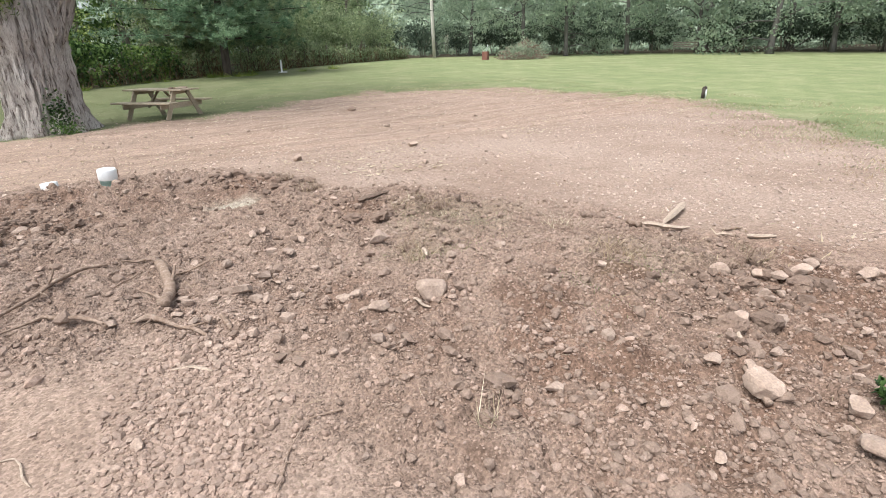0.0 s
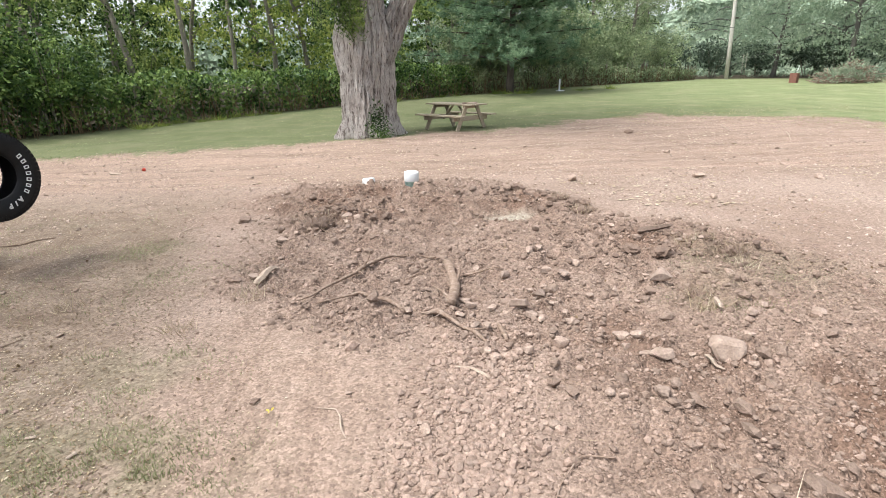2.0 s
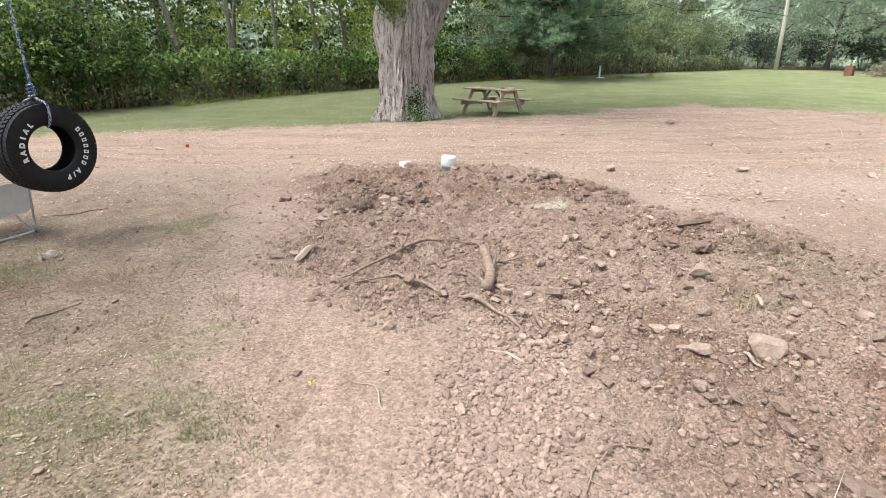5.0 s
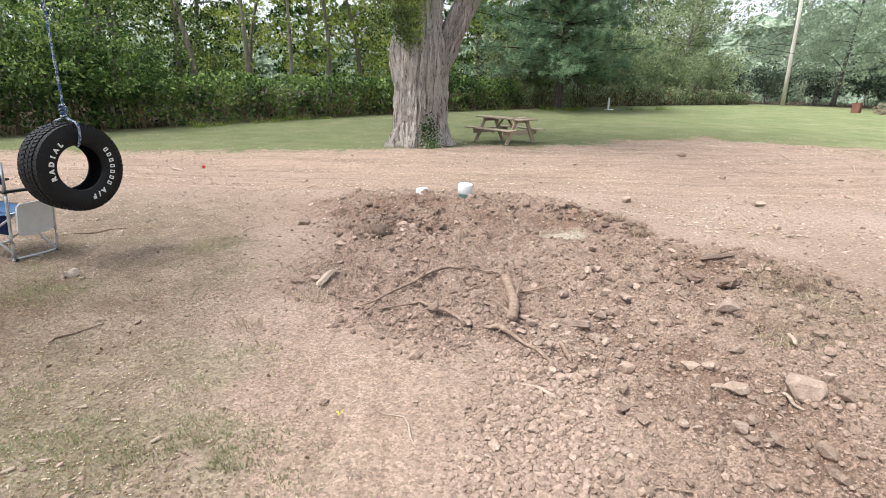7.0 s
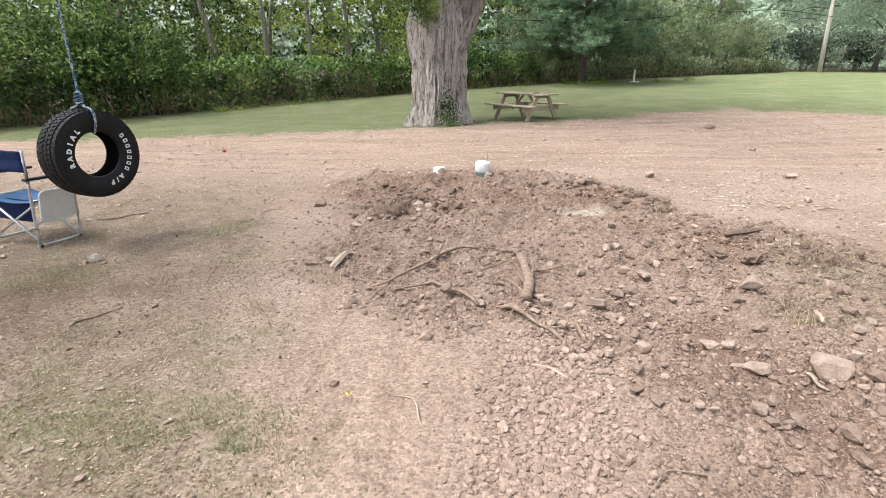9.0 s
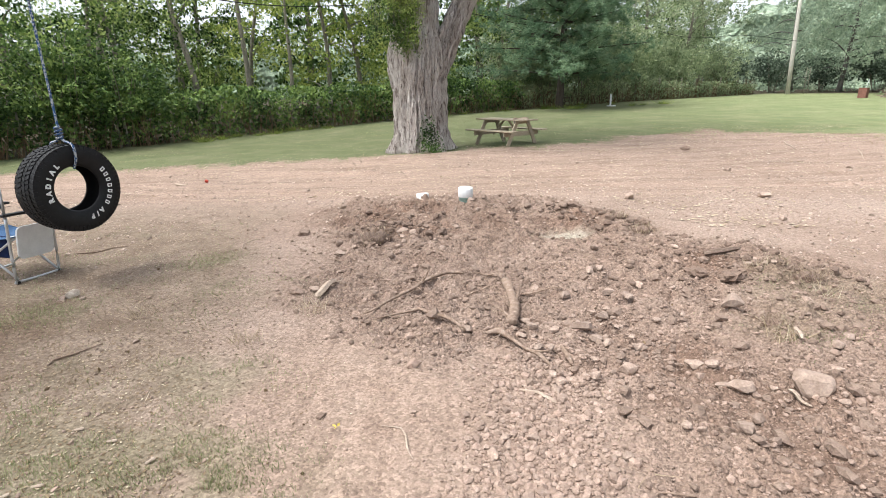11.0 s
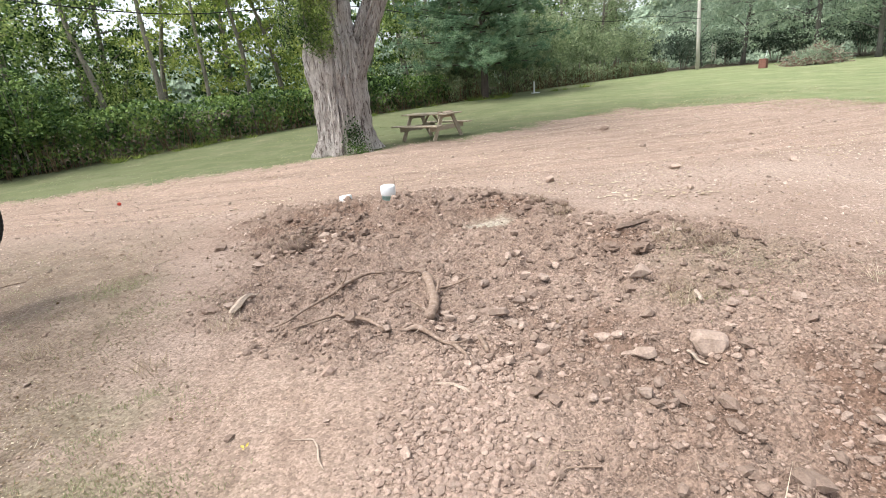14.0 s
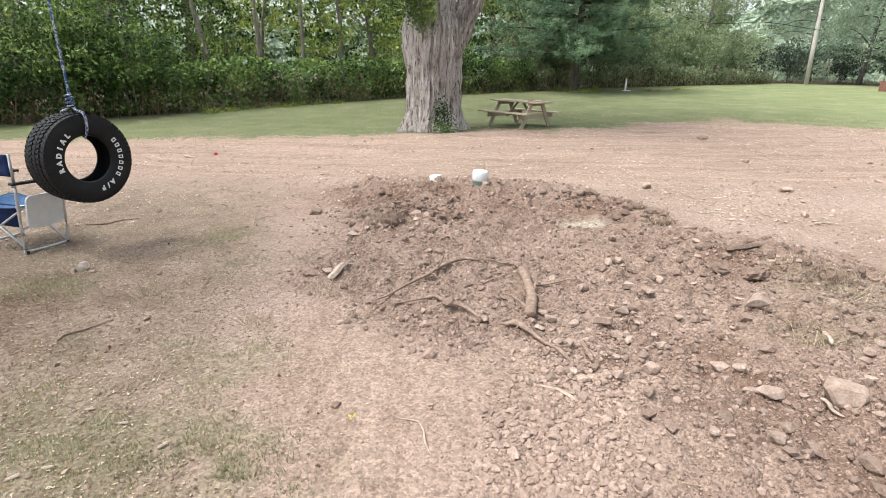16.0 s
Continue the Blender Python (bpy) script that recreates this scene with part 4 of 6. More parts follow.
# ---- the great forked tree beside the table ----
def great_tree(x, y):
    root = thing("maple_tree", pose(x, y, float(land(x, y))), "massive old forked maple with furrowed grey bark and ivy", "tree")
    rng = np.random.default_rng(40)

    def stem(centre, radius, z0, z1, rows, sides, flare, seed, squash=1.0):
        zs = np.linspace(z0, z1, rows)
        a = np.linspace(0, 2 * np.pi, sides, endpoint=False)
        zz, aa = np.meshgrid(zs, a, indexing="ij")
        cx, cy, r = centre(zz), 0 * zz, radius(zz)
        lobes = 1 + 0.72 * flare * np.exp(-np.maximum(zz, 0) / 0.26) * (0.45 + 0.75 * np.abs(np.sin(aa * 3.5 + 0.8)) ** 2 + 0.3 * np.sin(aa * 9 + 2))
        lobes += 0.045 * np.sin(aa * 4 + 0.6 * zz + seed) + 0.03 * np.sin(aa * 7 - 0.4 * zz)
        # long furrows: plates of bark with deep seams, waving as they climb
        u = aa + 0.10 * (vnoise(aa * 2, zz * 0.9, 1, seed) - 0.5) + 0.05 * (vnoise(aa * 6, zz * 2.2, 1, seed + 1) - 0.5)
        wide = np.abs(2 * vnoise(u * 5.5, zz * 0.42, 1, seed + 3) - 1)
        slim = np.abs(2 * vnoise(u * 13, zz * 1.1, 1, seed + 4) - 1)
        hair = np.abs(2 * vnoise(u * 30, zz * 2.6, 1, seed + 5) - 1)
        chunk = vnoise(u * 16, zz * 5.5, 1, seed + 6)
        rr = r * lobes - 0.085 * np.exp(-wide * 8) - 0.045 * np.exp(-slim * 5) - 0.02 * np.exp(-hair * 4) + 0.07 * (chunk - 0.5)
        rr += 0.05 * (vnoise(aa * 9, zz * 1.2, 1, seed + 2) - 0.5) + 0.03
        v = np.stack([cx - rr * np.sin(aa), cy + rr * np.cos(aa) * squash, zz], -1).reshape(-1, 3)
        i, j = np.meshgrid(np.arange(rows - 1), np.arange(sides), indexing="ij")
        k = (j + 1) % sides
        return v, np.stack([i * sides + j, i * sides + k, (i + 1) * sides + k, (i + 1) * sides + j], -1).reshape(-1, 4)

    body = stem(lambda z: -0.02 - 0.02 * z, lambda z: 0.67 + 0.09 * sstep(1.3, 2.2, z) - 0.20 * sstep(2.4, 3.2, z) - 0.15 * sstep(4, 8, z), -0.35, 6.5, 170, 200, 0.44, 1)
    v, f = body
    trunk = link_mesh("trunk", v, f, BARK, root, True)
    v, f = stem(lambda z: 0.46 + 0.47 * (z - 2.2), lambda z: 0.40 - 0.10 * sstep(1.6, 3.4, z) - 0.1 * sstep(4.5, 8, z), 1.0, 8.0, 120, 100, 0.0, 9)
    link_mesh("limb", v, f, BARK, root, True)
    # crown high overhead
    ends, boughs = [], []
    for n in range(24):
        a = rng.uniform(0, 6.28)
        start = np.array([-0.2, 0, 6.8]) if n % 2 else np.array([2.9, 0, 7.4])
        reach = rng.uniform(1.5, 5.0)
        end = start + np.array([math.cos(a) * reach, math.sin(a) * reach, rng.uniform(0.2, 6.0)])
        boughs.append(tube_arrays(curve_pts([start, (start + end) / 2 + (0, 0, 0.5), end], 7), np.linspace(0.17, 0.03, 7), 7, 0.05, n))
        ends += [end, (start + 2 * end) / 3]
    v, f = joined(boughs)
    bough = link_mesh("bough", v, f, BARK, root, True)
    v, f = leaf_arrays(clumped(rng, ends, 0.6, 80), 0.17, rng, 0.8)
    link_mesh("crown", v, f, LEAF, bough)
    # leafy sprouts hanging about the fork
    heads, strands = [], []
    for n in range(64):
        hx = rng.uniform(-1.35, 0.0) if n % 3 else rng.uniform(-0.75, -0.1)
        top = np.array([hx, -0.70 - 0.2 * rng.uniform() if hx > -0.8 else rng.uniform(-0.6, 0.1), rng.uniform(3.3, 6.4)])
        low = max(2.25 + 0.5 * rng.uniform(), top[2] - rng.uniform(0.7, 1.8))
        foot = np.array([hx + rng.normal(0, 0.12), top[1] - 0.1, low])
        line = curve_pts([top, (top + foot) / 2 + rng.normal(0, 0.06, 3), foot], 12)
        strands.append(tube_arrays(line, np.linspace(0.012, 0.003, 12), 4))
        heads += list(line)
    v, f = joined(strands)
    shoots = link_mesh("shoot", v, f, WOODS_BARK, root, True, "thin hanging shoots")
    c = np.repeat(np.array(heads), 16, axis=0)
    v, f = leaf_arrays(c + rng.normal(0, 0.08, c.shape), 0.095, rng, 0.26)
    link_mesh("leaves", v, f, LEAF, shoots, label="narrow hanging leaves")
    # ivy climbing the foot
    n = 520
    h = rng.beta(1.0, 1.9, n) * 0.95
    a = -1.28 + rng.normal(0, 0.16, n) * (1.15 - 0.5 * h)
    r = 0.74 + 0.28 * np.exp(-h / 0.42) + 0.03
    c = np.stack([np.cos(a) * r, np.sin(a) * r, h], -1)
    v, f = leaf_arrays(c, 0.055, rng, 0.9)
    link_mesh("ivy", v, f, LEAF_VINE, trunk, label="dark green ivy")
    return root


great_tree(-0.62, 16.35)


# ---- utility pole and its cable ----
def utility_pole(x, y):
    z = float(land(x, y))
    root = thing("utility_pole", pose(x, y, z), "tall pale weathered timber utility pole", "pole")
    tube("post", [(0, 0, -0.3), (-0.1, 0, 3), (-0.2, 0, 6), (-0.35, 0, 10.5)], [0.16, 0.15, 0.13, 0.11], POLEWOOD, root, 14, 0.01)
    part("bracket", box_bm(0.12, 0.5, 0.1, 0.01, pose(0.02, -0.1, 4.7)), DARK_BARK, root)


utility_pole(27.5, 45.8)
cable = [by_fence(s, 0.7) for s in np.linspace(-14, 46, 9)]
line = [(x, y, 5.0 + 0.25 * math.cos(n * 3.1)) for n, (x, y) in enumerate(cable)] + [(27.45, 45.6, 4.75)]
tagged(tube("overhead_cable", curve_pts(line, 60), np.full(60, 0.018), WIRE, None, 6), "black overhead cable running along the fence", "cable")


# ---- picnic table ----
def picnic_table(x, y, turn):
    root = thing("picnic_table", pose(x, y, gz(x, y), 0, 0, turn), "weathered wooden picnic table with attached benches", "table")
    for n in range(5):
        part("tabletop_board", box_bm(1.84, 0.138, 0.038, 0.005, pose(0.006 * (n % 2), (n - 2) * 0.146, 0.741)), TABLEWOOD, root)
    for side in (-1, 1):
        for n in range(2):
            part("bench_board", box_bm(1.84, 0.135, 0.038, 0.005, pose(0, side * (0.62 + 0.145 * n), 0.441)), TABLEWOOD, root)
    for end in (-0.62, 0.62):
        part("top_cleat", box_bm(0.038, 0.72, 0.09, 0.004, pose(end - 0.04 * np.sign(end), 0, 0.676)), TABLEWOOD, root)
        part("bench_beam", box_bm(0.038, 1.56, 0.135, 0.004, pose(end - 0.04 * np.sign(end), 0, 0.353)), TABLEWOOD, root)
        for side in (-1, 1):
            part("leg", box_bm(0.038, 0.135, 0.80, 0.004, pose(end, side * 0.44, 0.35, side * 30.0)), TABLEWOOD, root)
    for side in (-1, 1):
        part("brace", box_bm(0.62, 0.07, 0.036, 0.004, pose(side * 0.29, 0, 0.5, 0, side * 47)), TABLEWOOD, root)
    return root


TABLE_AT = (1.76, 16.95, -47.0)
table = picnic_table(*TABLE_AT)
table.scale = (0.94, 0.94, 0.94)
bpy.context.view_layer.update()
for n, (dx, dy, sx, turn) in enumerate([(0.55, 0.12, 0.2, 20), (0.68, -0.05, 0.15, -35), (0.42, -0.10, 0.13, 70)]):
    at = table.matrix_world @ Vector((dx, dy, 0.772))
    bm = bmesh.new()
    bmesh.ops.create_icosphere(bm, subdivisions=2, radius=1)
    for v in bm.verts:
        v.co *= 1 + 0.18 * noise.noise(v.co * 1.7 + Vector((n, 0, 0)))
        v.co.z = max(v.co.z, -0.6)
    bm.transform(pose(*at, 0, 0, turn) @ Matrix.Diagonal((sx, sx * 0.38, 0.036, 1)))
    ob = part("bark_slab", bm, PALEWOOD if n == 1 else DEADWOOD, None)
    tagged(ob, "rough brown slab of bark lying on the table", "wood", "bark slabs on the table")


# ---- tyre swing ----
def tyre_swing(x, y, z, turn, tilt):
    root = thing("tyre_swing", pose(x, y, z, 0, tilt, turn), "black truck tyre with raised white lettering hung as a swing", "swing")
    R, hole = 0.372, 0.188
    # half profile, from the bead round the sidewall to the tread; axle along y
    prof = [(hole, 0.085), (hole + 0.012, 0.105), (hole + 0.03, 0.112), (hole + 0.07, 0.126), (hole + 0.11, 0.128), (R - 0.05, 0.124), (R - 0.028, 0.118), (R - 0.014, 0.108), (R - 0.011, 0.06), (R - 0.010, 0.0)]
    outer = prof + [(r, -w) for r, w in prof[-2::-1]]
    inner = [(hole + 0.006, -0.078), (hole + 0.05, -0.108), (R - 0.05, -0.105), (R - 0.028, -0.06), (R - 0.024, 0.0), (R - 0.028, 0.06), (R - 0.05, 0.105), (hole + 0.05, 0.108), (hole + 0.006, 0.078)]
    ring = outer + inner
    n, m = 96, len(ring)
    a = np.linspace(0, 2 * np.pi, n, endpoint=False)
    v = np.array([[(r * np.cos(t), w, r * np.sin(t)) for r, w in ring] for t in a]).reshape(-1, 3)
    i, j = np.meshgrid(np.arange(n), np.arange(m), indexing="ij")
    f = np.stack([i * m + j, ((i + 1) % n) * m + j, ((i + 1) % n) * m + (j + 1) % m, i * m + (j + 1) % m], -1).reshape(-1, 4)
    link_mesh("carcass", v, f[:, ::-1], RUBBER, root, True)
    # tread lugs: rows of blocks, and shoulder lugs that reach down the sidewall
    vs, fs, count = [], [], 0
    cube = np.array([(sx, sy, sz) for sx in (-1, 1) for sy in (-1, 1) for sz in (0, 1)], float)
    cf = np.array([(0, 1, 3, 2), (4, 6, 7, 5), (0, 4, 5, 1), (2, 3, 7, 6), (0, 2, 6, 4), (1, 5, 7, 3)])
    for row, (w0, half, num) in enumerate([(-0.094, 0.021, 58), (-0.046, 0.019, 58), (0.0, 0.018, 58), (0.046, 0.019, 58), (0.094, 0.021, 58)]):
        for k in range(num):
            t = 2 * np.pi * (k + 0.33 * row) / num
            c = cube * (0.0145 if k % 2 else 0.0125, half, 0.014)
            c[:, 0] += c[:, 1] * (0.35 if row % 2 else -0.35)
            rad = R - 0.016 + c[:, 2] - (0.006 if abs(w0) > 0.09 else 0)
            ang = t + c[:, 0] / R
            vs.append(np.stack([rad * np.cos(ang), w0 + c[:, 1], rad * np.sin(ang)], -1))
            fs.append(cf + 8 * count)
            count += 1
    for side in (-1, 1):
        for k in range(58):
            t = 2 * np.pi * (k + 0.5) / 58
            c = cube * (0.011, 1, 1)
            rad = np.where(c[:, 1] > 0, R - 0.008, R - 0.045 - 0.012 * (k % 2))
            wid = np.where(c[:, 1] > 0, 0.112, 0.121) + c[:, 2] * 0.006
            ang = t + c[:, 0] / R
            vs.append(np.stack([rad * np.cos(ang), side * wid, rad * np.sin(ang)], -1))
            fs.append(cf + 8 * count)
            count += 1
    link_mesh("tread", np.concatenate(vs), np.concatenate(fs), RUBBER, root, label="worn block tread")

    # lettering stands on the sidewall that faces -y
    def letter(ch, ang, rad, size):
        cu = bpy.data.curves.new("letter", "FONT")
        cu.body, cu.size, cu.align_x, cu.align_y = ch, size, "CENTER", "CENTER"
        cu.fill_mode, cu.bevel_depth, cu.bevel_resolution = "NONE", 0.0032, 0
        cu.offset = 0.001
        tmp = bpy.data.objects.new("letter", cu)
        me = bpy.data.meshes.new_from_object(tmp)
        bpy.data.objects.remove(tmp)
        me.materials.append(WHITE_RUBBER)
        ob = new("letter", me)
        ob.parent = root
        up = Matrix.Rotation(radians(90), 4, "X")       # text stands in the xz plane, read from -y
        spin = Matrix.Rotation(radians(ang), 4, "Y")    # clockwise as seen from -y
        ob.matrix_local = spin @ Matrix.Translation((0, -0.129, rad)) @ up
        return ob

    for k, ch in enumerate("RADIAL"):
        letter(ch, -103 + k * 13.2, 0.256, 0.052)
    for k, ch in enumerate("A/P"):
        letter(ch, 146 + k * 11, 0.256, 0.052)
    for k in range(7):                                   # a run of raised marks
        bm = bmesh.new()                                 # a hollow outlined mark
        for sx, sz, px, pz in ((0.028, 0.007, 0, 0.016), (0.028, 0.007, 0, -0.016), (0.007, 0.026, -0.0105, 0), (0.007, 0.026, 0.0105, 0)):
            bmesh.ops.create_cube(bm, size=1, matrix=pose(px, 0, pz) @ Matrix.Diagonal((sx, 0.004, sz, 1)))
        ob = part("raised_mark", bm, WHITE_RUBBER, root)
        ob.matrix_local = Matrix.Rotation(radians(58 + k * 11.5), 4, "Y") @ Matrix.Translation((0, -0.129, 0.256))
    return root


TYRE_AT = (-3.145, 6.11, 0.82)
tyre_swing(*TYRE_AT, 68, 0)


def swing_rope(x, y, z0, z1):
    """Two strands laid together, a knot above the tyre and a loop round its crown."""
    root = thing("swing_rope", pose(x, y, z0), "blue and white braided rope knotted round the tyre", "rope")
    cord = np.array([(0.004 * math.sin(3 * z), 0, z) for z in np.linspace(0.42, z1 - z0, 60)])
    tube("cord", cord, np.full(60, 0.0105), BRAID, root, 10)
    s = np.linspace(0, 1, 60)
    tube("knot", np.stack([0.022 * np.cos(s * 25), 0.022 * np.sin(s * 25), 0.40 + 0.11 * s], -1), np.full(60, 0.0105), BRAID, root, 8)
    t = radians(68)
    side = np.array([-math.sin(t), math.cos(t), 0])
    for k in (-1, 1):
        loop = [np.array([0, 0, 0.42]), side * k * 0.05 + (0, 0, 0.395), side * k * 0.142 + (0, 0, 0.36), side * k * 0.146 + (0, 0, 0.25), side * k * 0.10 + (0, 0, 0.172)]
        tube("loop", curve_pts(loop, 40), np.full(40, 0.0105), BRAID, root, 8)


swing_rope(*TYRE_AT, 7.2)


# ---- folding chair ----
def folding_chair(x, y, turn):
    root = thing("folding_chair", pose(x, y, gz(x, y) + 0.008, 0, 0, 0) @ Matrix.Rotation(radians(3.6), 4, Vector((-0.6, 0.8, 0))) @ pose(0, 0, 0, 0, 0, turn), "navy canvas folding chair with aluminium frame and white side table", "chair")
    w, d = 0.27, 0.205      # half width and half depth
    r = 0.0125
    for s in (-1, 1):
        u = curve_pts([(s * w, -d, 0.60), (s * w, -d, 0.06), (s * w, -d + 0.03, 0.018), (s * w, d - 0.03, 0.018), (s * w, d, 0.06), (s * w, d, 0.60)], 40)
        side = tube("side_frame", u, np.full(40, r), ALU, root, 8)
        tube("back_post", [(s * w, -d, 0.58), (s * w, -d - 0.005, 0.72), (s * w, -d - 0.01, 0.86)], [r, r, r], ALU, root, 8)
        part("armrest", box_bm(0.05, 0.50, 0.024, 0.01, pose(s * w, 0.01, 0.612), 2), BLACK_PLASTIC, side, "black plastic armrest")
        tube("seat_rail", [(s * (w - 0.02), -d, 0.41), (s * (w - 0.02), 0, 0.41), (s * (w - 0.02), d, 0.41)], [r, r, r], ALU, root, 8)
    for yy in (-d + 0.02, d - 0.02):
        tube("cross_tube", [(-w, yy, 0.40), (0, yy, 0.22), (w, yy, 0.04)], [0.011] * 3, ALU, root, 8)
        tube("cross_tube", [(w, yy + 0.025, 0.40), (0, yy + 0.025, 0.22), (-w, yy + 0.025, 0.04)], [0.011] * 3, ALU, root, 8)

    def cloth(name, corner, eu, ev, sag, material, label=""):
        n = 14
        s, t = np.meshgrid(np.linspace(0, 1, n), np.linspace(0, 1, n), indexing="ij")
        eu, ev, corner = np.array(eu), np.array(ev), np.array(corner)
        nn = np.cross(eu, ev)
        nn /= np.linalg.norm(nn)
        p = corner + s[..., None] * eu + t[..., None] * ev + nn * (sag * np.sin(np.pi * s) + 0.004 * np.sin(9 * t))[..., None]
        i, j = np.meshgrid(np.arange(n - 1), np.arange(n - 1), indexing="ij")
        f = np.stack([i * n + j, (i + 1) * n + j, (i + 1) * n + j + 1, i * n + j + 1], -1).reshape(-1, 4)
        ob = link_mesh(name, p.reshape(-1, 3), f, material, root, True, label)
        solid = ob.modifiers.new("thick", "SOLIDIFY")
        solid.thickness = 0.006
        return ob

    cloth("backrest", (-w, -d - 0.018, 0.675), (2 * w, 0, 0), (0, -0.006, 0.18), 0.02, NAVY)
    cloth("seat", (-w, -d, 0.415), (2 * w, 0, 0), (0, 2 * d, 0.0), -0.03, BLUE_SEAT, "blue canvas seat, paled for the sunlight on it")
    cloth("pocket", (-w, -d + 0.09, 0.20), (0.40, 0, 0), (0, 0, 0.2), 0.01, NAVY, "navy canvas pocket hanging under the seat")
    bm = box_bm(0.018, 0.33, 0.29, 0.0, None)
    bmesh.ops.bevel(bm, geom=[e for e in bm.edges if abs(e.verts[0].co.x - e.verts[1].co.x) > 0.01], offset=0.05, segments=5, affect="EDGES", profile=0.5)
    bm.transform(pose(w + 0.03, 0.0, 0.36, 0, 4))
    part("side_table", bm, WHITE_PLASTIC, root, "white plastic side table folded down")
    for yy in (-d, d):
        part("foot_cap", box_bm(0.03, 0.035, 0.03, 0.008, pose(w, yy * 0.93, 0.013)), BLACK_PLASTIC, side, "black rubber foot cap")
    return root


folding_chair(-3.91, 6.20, -12)


# ---- pipe ends standing in the mound ----
def pipe_cap(name, x, y, r, h, collar, lean, label):
    root = thing(name, pose(x, y, float(land(x, y)) - 0.025, lean, lean * 0.6, 0), label, "pipe")
    a = np.linspace(0, 2 * np.pi, 40, endpoint=False)

    def turned(prof):
        v = np.array([[(q * np.cos(t), q * np.sin(t), z) for q, z in prof] for t in a]).reshape(-1, 3)
        m = len(prof)
        i, j = np.meshgrid(np.arange(40), np.arange(m - 1), indexing="ij")
        return v, np.stack([i * m + j, ((i + 1) % 40) * m + j, ((i + 1) % 40) * m + j + 1, i * m + j + 1], -1).reshape(-1, 4)

    v, f = turned([(r, collar), (r + 0.004, collar + 0.01), (r + 0.004, h - 0.012), (r - 0.004, h), (r * 0.5, h + 0.004), (0.001, h + 0.005)])
    cap = (v, f)
    v, f = turned([(r * 0.93, -0.12), (r * 0.93, collar), (r, collar)])
    pipe = link_mesh("pipe", v, f, GREEN_PIPE if collar > 0.02 else WHITE_PLASTIC, root, True, "pale green pipe" if collar > 0.02 else "")
    link_mesh("cap", *cap, WHITE_PLASTIC, pipe, True, "white plastic cap")


pipe_cap("pipe_cap", 0.32, 8.66, 0.096, 0.205, 0.08, 2, "white plastic cap on a green pipe standing in the mound")
pipe_cap("pipe_cap", -0.27, 9.0, 0.085, 0.10, 0.01, -7, "small white plastic pipe end half buried in clods")


# ---- far field furniture ----
def white_stake(x, y):
    root = thing("white_stake", pose(x, y, float(land(x, y))), "thin white stake on a flat foot standing in the lawn", "stake")
    part("stake", box_bm(0.09, 0.06, 0.62, 0.01, pose(0, 0, 0.33)), WHITE_PLASTIC, root)
    part("foot", box_bm(0.42, 0.3, 0.05, 0.015, pose(0.05, 0, 0.03)), WHITE_PLASTIC, root)


white_stake(8.95, 31.2)


def cut_post(x, y):
    root = thing("cut_post", pose(x, y, float(land(x, y)) - 0.03, -4, 7, 0), "short dark and pale cut post in the lawn", "post")
    root.scale = (0.68, 0.68, 0.66)
    v, f = tube_arrays([(-0.05, 0, 0), (-0.05, 0, 0.2), (-0.04, 0, 0.40)], [0.075, 0.07, 0.072], 14, 0.04, 4)
    link_mesh("post", v, f, DARK_BARK, root, True)
    v, f = tube_arrays([(0.07, -0.02, 0), (0.075, -0.02, 0.19), (0.085, -0.02, 0.37)], [0.045, 0.045, 0.045], 12, 0.02, 5)
    link_mesh("pipe", v, f, WHITE_PLASTIC, root, True, "pale pipe")
    v, f = tube_arrays([(-0.05, 0, 0.39), (0.0, 0.0, 0.43), (0.10, 0, 0.41)], [0.07, 0.08, 0.06], 10, 0.15, 6)
    link_mesh("lid", v, f, DARK_BARK, root, True)


cut_post(14.75, 10.5)


def brush_pile(x, y):
    rng = np.random.default_rng(77)
    root = thing("brush_pile", pose(x, y, float(land(x, y))), "pile of pale cut branches and brushwood", "brushwood")
    sticks = []
    for _ in range(420):
        a, q = rng.uniform(0, 6.28), rng.uniform(0, 1) ** 0.6
        cx, cy = math.cos(a) * q * 1.9, math.sin(a) * q * 1.1
        h = 1.25 * (1 - q**2) * (0.75 + 0.35 * math.sin(cx * 2.3)) * rng.uniform(0.2, 1.05) + 0.06
        d = rng.normal(0, 1, 3) * (1, 0.8, 0.45)
        d *= rng.uniform(0.3, 0.75) / np.linalg.norm(d)
        p = np.array([cx, cy, h])
        sticks.append(tube_arrays(curve_pts([np.maximum(p - d, (-9, -9, 0.02)), p + rng.normal(0, 0.07, 3), np.maximum(p + d, (-9, -9, 0.02))], 4), np.array([0.022, 0.018, 0.013, 0.005]) * rng.uniform(0.5, 1.4), 4))
    v, f = joined(sticks)
    link_mesh("brushwood", v, f, DEADWOOD, root, True)
    p = rng.normal(0, 1, (4200, 3)) * (1.0, 0.6, 0.36) + (0, 0, 0.35)
    p = p[(p[:, 2] > 0.03) & (p[:, 2] < 1.25 * (1 - (p[:, 0] / 2.1) ** 2))]
    v, f = leaf_arrays(p, 0.16, rng, 0.5)
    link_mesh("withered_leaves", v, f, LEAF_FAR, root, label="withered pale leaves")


brush_pile(27.6, 33.4)


